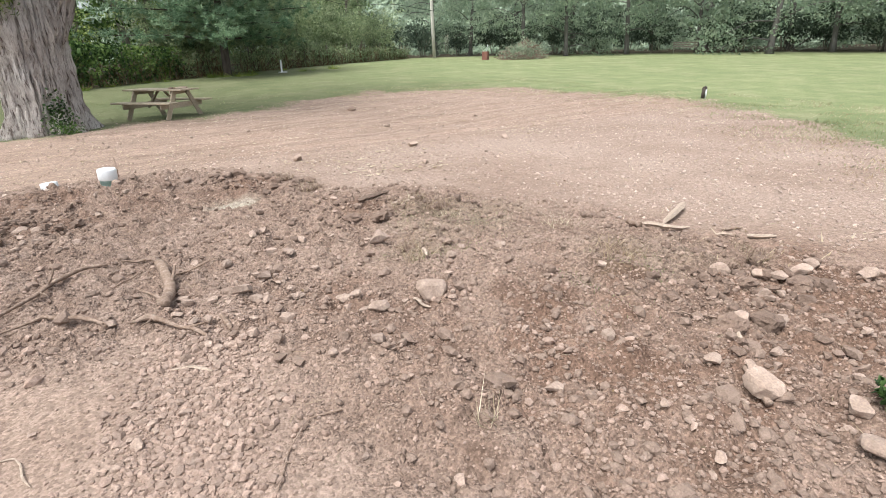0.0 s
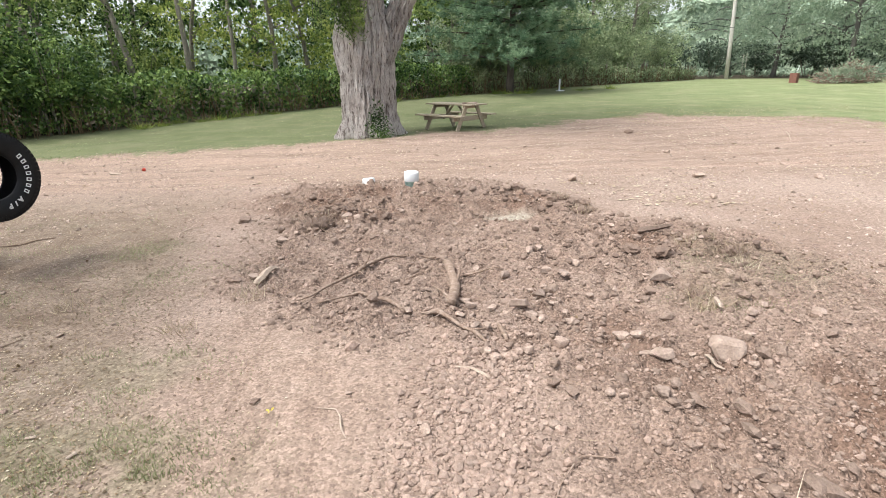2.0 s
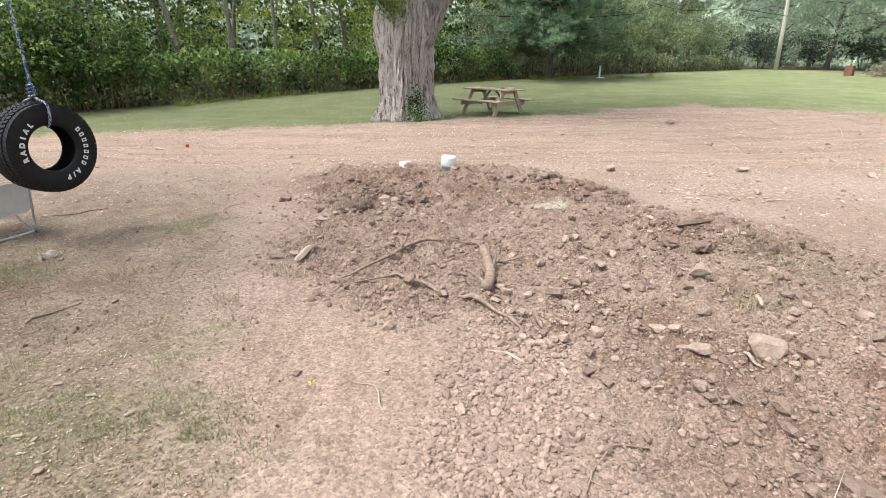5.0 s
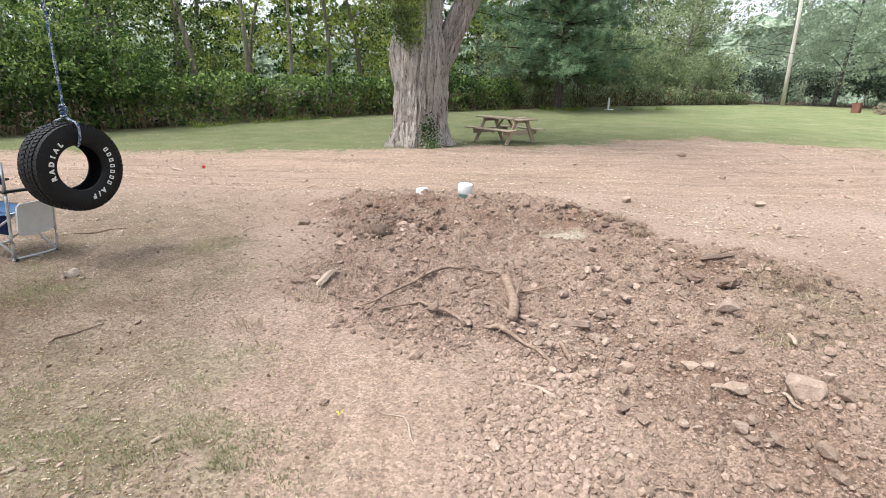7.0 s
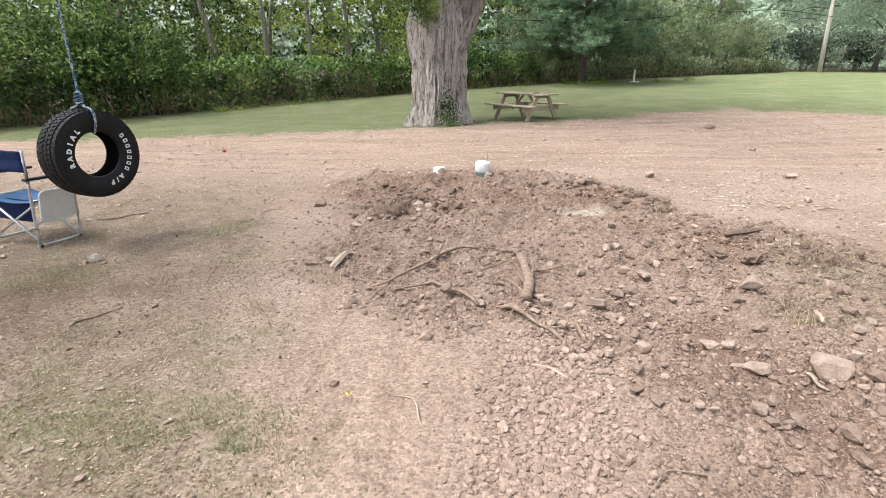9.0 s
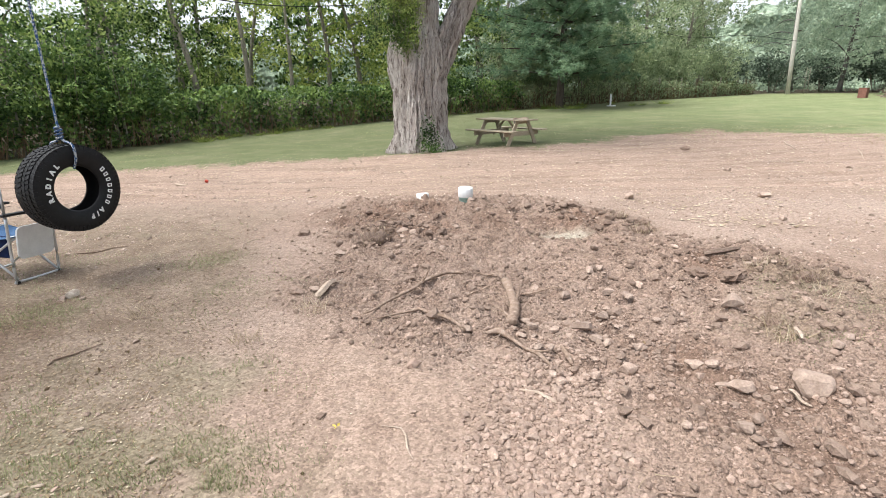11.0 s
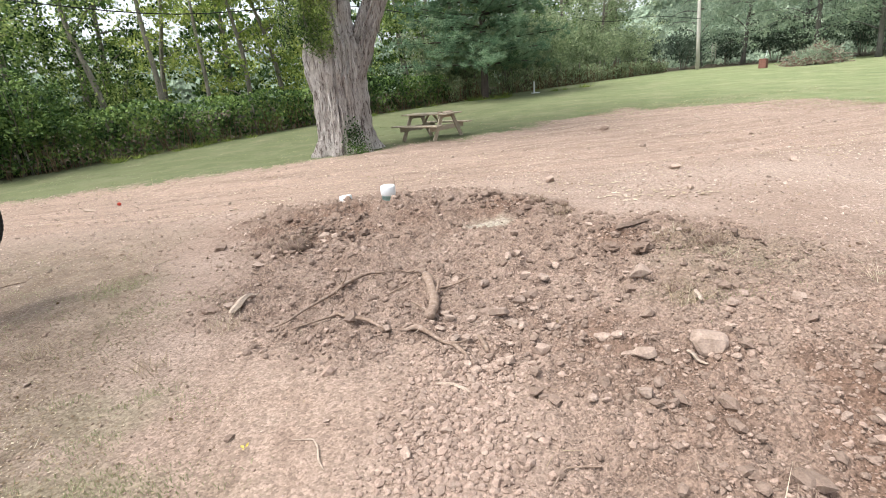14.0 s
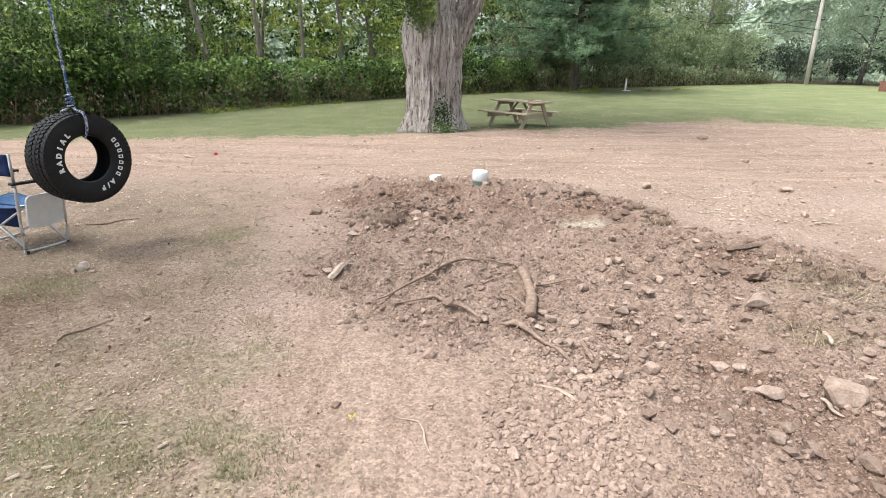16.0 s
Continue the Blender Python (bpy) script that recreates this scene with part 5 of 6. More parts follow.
def rusty_box(x, y, turn):
    root = thing("burn_box", pose(x, y, float(land(x, y)), 0, 0, turn), "rusty red metal box standing at the field edge", "box")
    root.scale = (0.66, 0.66, 0.72)
    for sx, sy, px, py in ((0.62, 0.03, 0, -0.3), (0.62, 0.03, 0, 0.3), (0.03, 0.57, -0.295, 0), (0.03, 0.57, 0.295, 0)):
        part("side_panel", box_bm(sx, sy, 0.82, 0.006, pose(px, py, 0.41)), RUST, root)
    part("floor_panel", box_bm(0.56, 0.56, 0.03, 0.0, pose(0, 0, 0.06)), RUST, root)
    tube("handle_bar", [(0.3, 0, 0.75), (0.6, 0, 1.15), (0.85, 0, 1.5)], [0.025] * 3, ALU, root, 8)


rusty_box(25.3, 34.9, 35)


def garden_bench(x, y, turn):
    root = thing("garden_bench", pose(x, y, float(land(x, y)), 0, 0, turn), "grey slatted bench under the far trees", "bench")
    for n in range(3):
        part("seat_slat", box_bm(1.9, 0.12, 0.035, 0.004, pose(0, -0.14 + n * 0.14, 0.45)), WOODS_BARK, root)
        part("back_slat", box_bm(1.9, 0.03, 0.11, 0.004, pose(0, 0.24 + 0.02 * n, 0.56 + n * 0.15)), WOODS_BARK, root)
    for sx in (-0.85, 0.85):
        part("front_leg", box_bm(0.06, 0.06, 0.44, 0.004, pose(sx, -0.16, 0.215)), WOODS_BARK, root)
        part("back_leg", box_bm(0.06, 0.06, 0.92, 0.004, pose(sx, 0.29, 0.455)), WOODS_BARK, root)
        part("seat_bearer", box_bm(0.05, 0.44, 0.05, 0.004, pose(sx, 0.03, 0.41)), WOODS_BARK, root)


garden_bench(42.2, 30.0, -55)


def leaning_ladder(x, y):
    root = thing("ladder", pose(x, y, float(land(x, y)), 0, 0, -30), "thin grey wooden ladder leaning under the far trees", "ladder")
    for sx in (-0.12, 0.12):
        tube("rail", [(sx, -0.25, 0), (sx, 0.0, 1.0), (sx, 0.25, 2.0)], [0.02] * 3, WOODS_BARK, root, 8)
    for n in range(5):
        tube("rung", [(-0.12, -0.15 + 0.1 * n, 0.4 * n + 0.2), (0, -0.15 + 0.1 * n, 0.4 * n + 0.2), (0.12, -0.15 + 0.1 * n, 0.4 * n + 0.2)], [0.009] * 3, WOODS_BARK, root, 6)


leaning_ladder(28.5, 45.2)


# ---- small coloured litter ----
def ball(x, y, r):
    bm = bmesh.new()
    bmesh.ops.create_icosphere(bm, subdivisions=3, radius=r)
    for v in bm.verts:
        v.co *= 1 - 0.12 * math.exp(-((v.co.z / r - 1) ** 2) * 14)
    bm.transform(pose(x, y, gz(x, y) + r * 0.92))
    tagged(part("ball", bm, RED, None, smooth=True), "small red ball lying on the bare earth", "ball")


ball(-5.0, 12.6, 0.036)
bm = box_bm(0.19, 0.09, 0.03, 0.012, pose(-5.35, 12.2, gz(-5.35, 12.2) + 0.02, 4, 5, 20), 2)
for v in bm.verts:
    v.co.z += 0.025 * noise.noise(v.co * 9)
tagged(part("paper_scrap", bm, PALEWOOD, None), "crumpled pale scrap lying on the bare earth", "litter")


# ---- unseen tree, assumed from the rope, that the swing hangs from; crown placed to shade the turf ----
def swing_tree(x, y):
    rng = np.random.default_rng(58)
    root = thing("shade_tree", pose(x, y, float(land(x, y))), "tall leafy tree, added out of view, whose bough carries the swing", "tree")
    line = curve_pts([(0, 0, -0.3), (0.1, 0.05, 3), (0.25, 0.1, 6), (0.2, 0.3, 10)], 16)
    tube("trunk", line, np.linspace(0.42, 0.14, 16), GREY_BARK, root, 16, 0.05, 2)
    hang = np.array([TYRE_AT[0] - x, TYRE_AT[1] - y, 7.2 - float(land(x, y))])
    p = curve_pts([(0.2, 0.1, 5.6), hang * (0.5, 0.5, 0) + (0, 0, 6.9), hang + (0, 0, 0.05), hang * (1.3, 1.3, 1) + (0, 0, 0.3)], 20)
    tube("bough", p, np.linspace(0.16, 0.06, 20), GREY_BARK, root, 10, 0.05, 3)
    ends = [p[k] + rng.normal(0, 1, 3) * (0.8, 0.8, 0.5) + (0, 0, 0.9) for k in range(1, 5) for _ in range(2)]
    ends += [line[12] + rng.normal(0, 1, 3) * (1.5, 2.2, 0.9) + (0, 0.6, 0.4) for _ in range(38)]
    v, f = leaf_arrays(clumped(rng, ends, 0.55, 64), 0.17, rng, 0.6)
    link_mesh("crown", v, f, LEAF, root)


swing_tree(-7.6, 3.6)


# ---- rocks ----
def rock(x, y, size, seed, material=STONE, name="rock", label="", sink=0.25, group="", flat=0.62, turn=None, long=1.25, category="rock", cuts=15, lumpy=0.05):
    """A worn angular stone: a ball cut by random planes, roughened, bedded in the ground."""
    rng = np.random.default_rng(seed)
    bm = bmesh.new()
    bmesh.ops.create_icosphere(bm, subdivisions=3 if size > 0.09 else 2, radius=1)
    for n in range(cuts):
        d = Vector(rng.normal(0, 1, 3)).normalized() if n else Vector((0.1, -0.1, 1)).normalized()
        c = rng.uniform(0.42 if cuts > 9 else 0.62, 0.8)
        for v in bm.verts:
            k = v.co.dot(d) - c
            if k > 0:
                v.co -= d * k
    for v in bm.verts:
        v.co *= 1.15 + lumpy * (noise.noise(v.co * 2.3 + Vector((seed, 0, 0))) + 0.6 * noise.noise(v.co * 5.1 + Vector((0, seed, 0))))
    h = size * 0.5
    m = Matrix.Rotation(rng.uniform(0, 6.28) if turn is None else radians(turn), 4, "Z") @ Matrix.Rotation(rng.uniform(-0.25, 0.25), 4, "X")
    bm.transform(m @ Matrix.Diagonal((h * long, h, h * flat, 1)))
    ob = part(name, bm, material, None, smooth=False)
    ob.matrix_world = pose(x, y, gz(x, y) + h * flat * (1 - 2 * sink))
    return tagged(ob, label, category, group)


rock(1.89, 4.0, 0.15, 4, label="large pale flat-topped rock lying on the clods", sink=0.17, turn=-15, flat=1.05, long=1.2, cuts=8)
rock(2.69, 2.42, 0.15, 2, label="large pinkish rock bedded in the loose earth", sink=0.2, flat=1.0)
rock(2.87, 2.13, 0.12, 3, label="pale rock lying at the side of the heap", sink=0.2, flat=0.8)
rock(2.67, 1.99, 0.105, 5, label="grey rock lying beside a green weed", sink=0.2, flat=0.8)
rock(-3.0, 5.65, 0.10, 6, PALE_STONE, label="pale stone lying on the worn turf", sink=0.15, flat=0.9)
rock(2.06, 5.08, 0.135, 7, label="pale wedge-shaped rock lying on the heap", sink=0.2, flat=0.8, long=1.4, turn=10)
rock(1.56, 4.0, 0.105, 8, label="pale broken stone beside a large rock", sink=0.2, flat=0.8, long=1.4, turn=-20)
BY_BRANCH = [(0.63, 5.14, 0.10), (0.56, 4.83, 0.069), (0.64, 4.91, 0.078), (0.64, 4.80, 0.06), (0.98, 5.15, 0.045), (0.99, 5.06, 0.057), (1.12, 5.18, 0.059), (1.17, 5.08, 0.106), (1.24, 5.07, 0.057), (0.97, 4.80, 0.12), (0.77, 4.82, 0.083),
             (0.86, 4.75, 0.052), (1.32, 5.5, 0.11), (1.41, 5.35, 0.112), (1.63, 5.67, 0.11), (1.28, 5.88, 0.10), (1.39, 5.97, 0.08), (1.23, 4.56, 0.09), (0.63, 4.57, 0.07), (0.71, 4.61, 0.064), (0.87, 4.6, 0.05), (0.93, 4.44, 0.054), (1.48, 4.94, 0.06),
             (0.24, 5.7, 0.057), (0.14, 4.61, 0.055), (0.22, 4.42, 0.05), (1.21, 4.91, 0.047), (1.06, 4.62, 0.057), (1.66, 4.88, 0.046), (2.05, 5.27, 0.055)]
ON_MOUND = [(-1.01, 6.71, 0.117), (-0.44, 7.45, 0.115), (-0.31, 7.37, 0.13), (-0.43, 7.29, 0.075), (-0.39, 7.08, 0.085), (-0.29, 7.06, 0.085), (-0.44, 6.99, 0.07), (-0.88, 6.83, 0.06), (-1.01, 5.7, 0.115), (0.18, 7.57, 0.08), (-1.16, 5.27, 0.06)]
BY_ROCK = [(2.5, 4.58, 0.09), (2.31, 4.39, 0.078), (1.42, 4.17, 0.06), (1.44, 4.29, 0.11), (1.48, 4.18, 0.073), (1.49, 4.05, 0.07), (1.73, 4.03, 0.052), (1.36, 3.63, 0.088), (1.16, 3.73, 0.062), (1.22, 3.71, 0.042), (2.07, 4.08, 0.07), (1.99, 3.91, 0.045),
           (1.95, 3.84, 0.054), (0.66, 4.27, 0.064), (0.75, 4.26, 0.045), (0.5, 4.21, 0.05), (0.66, 4.16, 0.08), (0.88, 4.21, 0.069), (1.91, 2.95, 0.086), (2.41, 3.08, 0.10), (2.38, 3.19, 0.075), (2.21, 3.32, 0.05), (2.06, 3.33, 0.055)]
IN_GRAVEL = [(0.34, 3.76, 0.07), (0.47, 3.76, 0.059), (0.28, 3.64, 0.061), (0.35, 3.7, 0.047), (0.25, 3.7, 0.04), (0.17, 3.76, 0.04), (0.2, 3.55, 0.038), (0.61, 3.57, 0.046), (0.79, 3.75, 0.04), (0.86, 3.6, 0.055), (0.81, 3.62, 0.047), (0.73, 3.76, 0.048), (0.65, 3.47, 0.04), (-0.1, 4.0, 0.038)]
AT_SIDE = [(2.65, 2.67, 0.115), (2.79, 2.55, 0.079), (3.11, 2.79, 0.09), (3.36, 2.7, 0.11), (3.0, 2.54, 0.076), (3.92, 3.12, 0.11), (3.97, 3.02, 0.12), (4.2, 2.99, 0.14), (4.54, 2.74, 0.14), (4.66, 2.7, 0.09), (3.54, 2.37, 0.08), (3.59, 2.57, 0.07), (2.14, 2.3, 0.076), (2.06, 2.28, 0.045), (2.72, 2.11, 0.045), (2.23, 2.51, 0.05), (2.2, 2.47, 0.058), (2.2, 2.59, 0.05), (2.54, 2.44, 0.046)]
ON_GRADED = [(5.82, 12.45, 0.16), (2.72, 9.2, 0.19), (4.12, 7.85, 0.11), (4.62, 9.15, 0.2), (-3.04, 5.6, 0.07), (-2.88, 5.61, 0.06), (-2.0, 4.82, 0.05), (6.32, 8.87, 0.13), (11.0, 8.4, 0.14), (8.3, 12.5, 0.12), (7.2, 10.8, 0.12)]
for base, (where, list_of) in enumerate([("banked about a thick branch", BY_BRANCH), ("lying on the mound", ON_MOUND), ("lying in the dug earth", BY_ROCK), ("lying in the loose gravel", IN_GRAVEL), ("lying in damp red clods", AT_SIDE), ("lying on packed earth", ON_GRADED)]):
    for n, (x, y, s) in enumerate(list_of):
        rock(x, y, 0.86 * s, 100 + 40 * base + n, label="dusty pale stone " + where, group="loose stones", sink=0.2, flat=0.6 + 0.3 * ((n * 7) % 5) / 4, long=1.1 + 0.35 * ((n * 3) % 4) / 3)
spots = np.random.default_rng(8)
made = 0
while made < 170:
    x, y = spots.uniform(-2.0, 4.8), spots.uniform(1.9, 9.3)
    if made < 26:                                       # stones banked about the thick branch
        x, y = spots.normal(1.0, 0.35), spots.normal(5.0, 0.32)
    elif made < 44:                                     # and about the dry brush on the mound
        x, y = spots.normal(-0.3, 0.22), spots.normal(7.35, 0.2)
    elif made >= 145:                                   # dark clods turned out at the side
        x, y = spots.normal(3.75, 0.4), spots.normal(3.1, 0.28)
    elif made >= 125:                                   # and along the ridge
        x, y = spots.normal(2.7, 0.5), spots.normal(6.1, 0.45)
    elif made < 60:                                     # spoil round the pit
        x, y = spots.normal(1.95, 0.3), spots.normal(7.7, 0.25)
    heap = float(zones(np.array([x]), np.array([y]))[2][0])
    if spots.uniform() > 0.05 + 0.95 * heap or math.hypot(x - 1.33, (y - 7.45) * 1.5) < 0.42:
        continue
    clod = spots.uniform() < (0.9 if 44 <= made < 60 else 0.6 if 26 <= made < 44 else 0.7 if made >= 125 else 0.35)
    big = 0.03 if made >= 145 else 0.0
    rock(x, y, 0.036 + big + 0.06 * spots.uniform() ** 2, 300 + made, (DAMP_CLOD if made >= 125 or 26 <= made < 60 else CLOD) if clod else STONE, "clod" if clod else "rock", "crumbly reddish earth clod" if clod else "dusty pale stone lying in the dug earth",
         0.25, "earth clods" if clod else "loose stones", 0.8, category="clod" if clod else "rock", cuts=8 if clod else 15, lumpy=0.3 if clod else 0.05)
    made += 1
spoil = np.random.default_rng(18)
for n in range(64):
    if n < 40:
        a = spoil.uniform(-0.35, 2.2)
        x, y = 1.35 + math.cos(a) * spoil.normal(0.82, 0.1), 7.5 + math.sin(a) * spoil.normal(0.75, 0.12)
    else:
        x, y = spoil.normal(-0.45, 0.4), spoil.normal(7.5, 0.3)
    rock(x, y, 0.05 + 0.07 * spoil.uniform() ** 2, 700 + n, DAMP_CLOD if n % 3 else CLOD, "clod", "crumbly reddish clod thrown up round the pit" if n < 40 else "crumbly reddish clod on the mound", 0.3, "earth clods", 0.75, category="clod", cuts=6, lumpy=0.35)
for n, (x, y, s) in enumerate([(6.1, 15.1, 0.18), (2.14, 5.8, 0.12), (2.39, 5.71, 0.15), (2.47, 5.78, 0.1), (2.99, 5.73, 0.12), (3.9, 3.55, 0.1), (-0.57, 3.98, 0.04), (3.83, 3.3, 0.1)]):
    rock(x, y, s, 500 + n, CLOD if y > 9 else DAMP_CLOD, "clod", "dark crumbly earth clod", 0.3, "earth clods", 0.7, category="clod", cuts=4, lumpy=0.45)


# ---- dead wood ----
def branch(pts, radii, label, material=DEADWOOD, lift=0.6, twigs=(), name="branch", group="dead branches"):
    """A bent branch that lies on the ground along plan points; twigs fork off at (share, dx, dy, dz, radius)."""
    root = thing(name, Matrix(), label, "branch", group)
    rr = np.interp(np.linspace(0, 1, 26), np.linspace(0, 1, len(radii)), radii)
    way = np.linspace(0, len(pts) - 1, 26)                # straight runs with bends at the plan points
    p = np.stack([np.interp(way, range(len(pts)), [q[i] for q in pts]) for i in (0, 1)] + [0 * way], -1)
    p[1:-1, :2] = (p[:-2, :2] + 2 * p[1:-1, :2] + p[2:, :2]) / 4
    zs = ground_z(p[:, 0], p[:, 1])
    wide = np.pad(zs, 3, "edge")
    high = np.max([wide[n:n + 26] for n in range(7)], axis=0)
    zs = np.convolve(np.pad(high, 3, "edge"), np.ones(7) / 7, "valid") + (0.006 if rr.max() < 0.03 else 0.0)
    p[:, 2] = zs + rr * lift
    rng = np.random.default_rng(len(pts) * 7 + int(abs(pts[0][0]) * 100))
    span = float(np.linalg.norm(p[-1] - p[0]))
    knots = np.interp(np.linspace(0, 1, 26), np.linspace(0, 1, 8), rng.normal(0, 1, 8))
    p[:, :2] += knots[:, None] * 0.004 * min(1, span)
    split = material in (PALEWOOD, BARKWOOD)
    if split:                                           # a riven splinter: few sides, ragged ends
        rr = rr * np.interp(np.linspace(0, 1, 26), [0, 0.06, 0.2, 0.85, 0.96, 1], [0.35, 0.9, 1.0, 0.95, 0.6, 0.15])
        v, f = tube_arrays(p, rr, 5, 0.10, 5)
    else:
        bite = np.interp(np.linspace(0, 1, 26), np.linspace(0, 1, 14), rng.normal(0, 1, 14))
        v, f = tube_arrays(p, rr * (1 + 0.10 * knots + 0.06 * bite), 10, 0.06, 5)
    link_mesh("stem", v, f, material, root, not split)
    if rr[0] > 0.034:                                    # the pale face left by the saw
        d = p[0] - p[1]
        d /= np.linalg.norm(d)
        v, f = tube_arrays([p[0] - d * 0.004, p[0] + d * 0.004], [rr[0] * 0.96, rr[0] * 0.96], 16)
        link_mesh("cut_face", v, f, PALEWOOD, root, label="pale sawn end")
    for s, dx, dy, dz, r in twigs:
        a = p[int(s * 25)]
        q = curve_pts([a, a + np.array([dx, dy, dz]) * 0.55 + rng.normal(0, 0.012, 3), a + np.array([dx, dy, dz])], 9)
        v, f = tube_arrays(q, np.linspace(r, r * 0.55, 9), 8, 0.08, 6)
        link_mesh("twig", v, f, material, root, True)
    return root


branch([(0.56, 5.84), (0.58, 5.65), (0.58, 5.33), (0.55, 5.12), (0.51, 4.93)], [0.036, 0.038, 0.037, 0.036, 0.04], "thick sawn brown branch lying in the stones", twigs=[(0.55, 0.07, 0.26, 0.05, 0.014), (0.93, -0.12, 0.16, 0.04, 0.011)])
branch([(0.32, 4.83), (0.42, 4.84), (0.48, 4.76), (0.55, 4.57), (0.63, 4.49), (0.68, 4.38)], [0.008, 0.022, 0.014, 0.012, 0.014, 0.007], "gnarled root piece lying across the stones", twigs=[(0.12, -0.08, -0.05, 0.02, 0.008), (0.25, -0.09, -0.1, 0.0, 0.006), (0.7, 0.1, -0.04, 0.02, 0.009)])
branch([(-0.56, 5.1), (-0.45, 5.17), (-0.35, 5.44), (-0.21, 5.67), (-0.13, 5.78), (-0.04, 5.92), (0.09, 6.08), (0.22, 6.06)], [0.005, 0.008, 0.011, 0.014, 0.016, 0.014, 0.015, 0.010], "long thin forked branch lying on the earth", twigs=[(0.56, 0.05, 0.05, 0.12, 0.008), (0.56, -0.06, 0.04, 0.07, 0.008), (0.5, 0.06, -0.12, 0.0, 0.005)])
branch([(-0.44, 5.08), (-0.32, 5.15), (-0.21, 5.21), (-0.13, 5.25), (-0.06, 5.14), (0.06, 5.09), (0.15, 5.0), (0.19, 4.9)], [0.005, 0.006, 0.008, 0.013, 0.014, 0.013, 0.012, 0.009], "crooked thin root lying on the earth", twigs=[(0.92, 0.03, -0.07, 0.01, 0.007)])
branch([(0.31, 6.12), (0.44, 6.1), (0.58, 5.97)], [0.006, 0.010, 0.006], "thin dark stick lying on the earth")
branch([(0.61, 5.58), (0.77, 5.6), (0.97, 5.53)], [0.005, 0.008, 0.004], "thin dark twig lying among the stones")
branch([(0.21, 5.6), (0.33, 5.71), (0.44, 5.79)], [0.004, 0.006, 0.005], "thin dark twig lying on the earth")
branch([(0.78, 4.6), (0.8, 4.51), (0.8, 4.41)], [0.013, 0.016, 0.011], "short stub of root among the stones")
branch([(-0.97, 5.56), (-0.93, 5.72), (-0.89, 5.93)], [0.026, 0.028, 0.02], "pale split stick lying on the packed earth", PALEWOOD, twigs=[(0.9, 0.08, 0.02, 0.02, 0.006)])
branch([(4.29, 4.13), (4.55, 4.22), (4.95, 4.38)], [0.018, 0.03, 0.034], "pale broken stick propped on another", PALEWOOD, 1.6)
branch([(4.01, 4.12), (4.18, 4.02), (4.4, 3.95)], [0.020, 0.024, 0.014], "pale broken stick lying on bare earth", PALEWOOD)
branch([(4.13, 4.35), (4.0, 4.15)], [0.03, 0.026], "dark broken stick lying beside pale ones")
branch([(4.56, 3.77), (4.75, 3.72)], [0.013, 0.010], "dark broken stick lying on bare earth")
branch([(4.58, 3.57), (4.82, 3.46)], [0.02, 0.016], "pale broken stick lying on bare earth", PALEWOOD)
branch([(4.46, 3.76), (4.57, 3.65)], [0.012, 0.010], "pale broken stick lying on bare earth", PALEWOOD)
branch([(2.75, 2.56), (2.68, 2.47), (2.62, 2.37)], [0.014, 0.017, 0.019], "brown stick leaning on a large rock")
branch([(3.03, 2.79), (2.96, 2.69)], [0.014, 0.010], "short pale stick in damp red clods", PALEWOOD)
branch([(2.83, 3.03), (2.99, 2.97), (3.08, 2.9)], [0.004, 0.005, 0.004], "thin brown twig lying on the heap")
branch([(3.98, 3.66), (3.83, 3.39)], [0.004, 0.006], "thin brown twig lying on the heap")
branch([(2.13, 4.45), (2.2, 4.62)], [0.014, 0.019], "short split stick standing out of the clods", PALEWOOD, 2.2)
branch([(1.73, 3.93), (1.76, 3.89), (1.80, 3.85)], [0.008, 0.010, 0.006], "pale split stick lying below a large rock", PALEWOOD)
branch([(2.33, 6.08), (2.49, 6.17), (2.80, 6.36)], [0.018, 0.03, 0.02], "dark rotten log half buried in the ridge", BARKWOOD)
branch([(9.13, 16.05), (8.51, 14.62)], [0.013, 0.010], "thin pale stick on the far bare earth", PALEWOOD)
branch([(9.69, 14.15), (9.2, 13.27)], [0.013, 0.010], "thin pale stick on the far bare earth", PALEWOOD)
branch([(-2.36, 4.51), (-2.37, 4.57), (-2.29, 4.65), (-2.2, 4.79)], [0.004, 0.006, 0.006, 0.004], "thin brown twig lying on worn turf")
branch([(-3.79, 6.84), (-3.59, 6.89), (-3.53, 7.04), (-3.38, 7.11)], [0.006, 0.008, 0.006, 0.004], "thin brown twig lying on worn turf")
branch([(-2.07, 6.88), (-2.13, 7.08), (-2.09, 7.23), (-1.99, 7.3)], [0.004, 0.005, 0.006, 0.004], "curled pale root lying on worn turf", PALEWOOD)
branch([(-0.25, 3.88), (-0.15, 3.86), (-0.12, 3.8), (-0.11, 3.7), (-0.08, 3.63)], [0.0025, 0.003, 0.004, 0.0045, 0.003], "thin pale twig lying on packed earth", PALEWOOD)
branch([(0.69, 3.08), (0.78, 3.25), (0.91, 3.41), (1.06, 3.39)], [0.0025, 0.0035, 0.004, 0.006], "thin pale root snaking over the gravel", twigs=[(0.25, 0.07, -0.06, 0.01, 0.004)])
branch([(0.46, 4.17), (0.55, 4.13), (0.63, 4.02)], [0.005, 0.009, 0.010], "pale splinter lying on gravel", PALEWOOD)
for n, (x, y, turn) in enumerate([(-1.74, 3.88, 20), (-1.52, 3.79, 10), (-1.26, 3.65, 55), (-1.66, 3.5, 15), (-1.76, 3.44, 40)]):
    dx, dy = 0.024 * math.cos(radians(turn)), 0.024 * math.sin(radians(turn))
    branch([(x - dx, y - dy), (x + dx, y + dy)], [0.006, 0.008], "flat pale chip of wood lying on worn turf", PALEWOOD, name="wood_chip", group="pale wood chips")

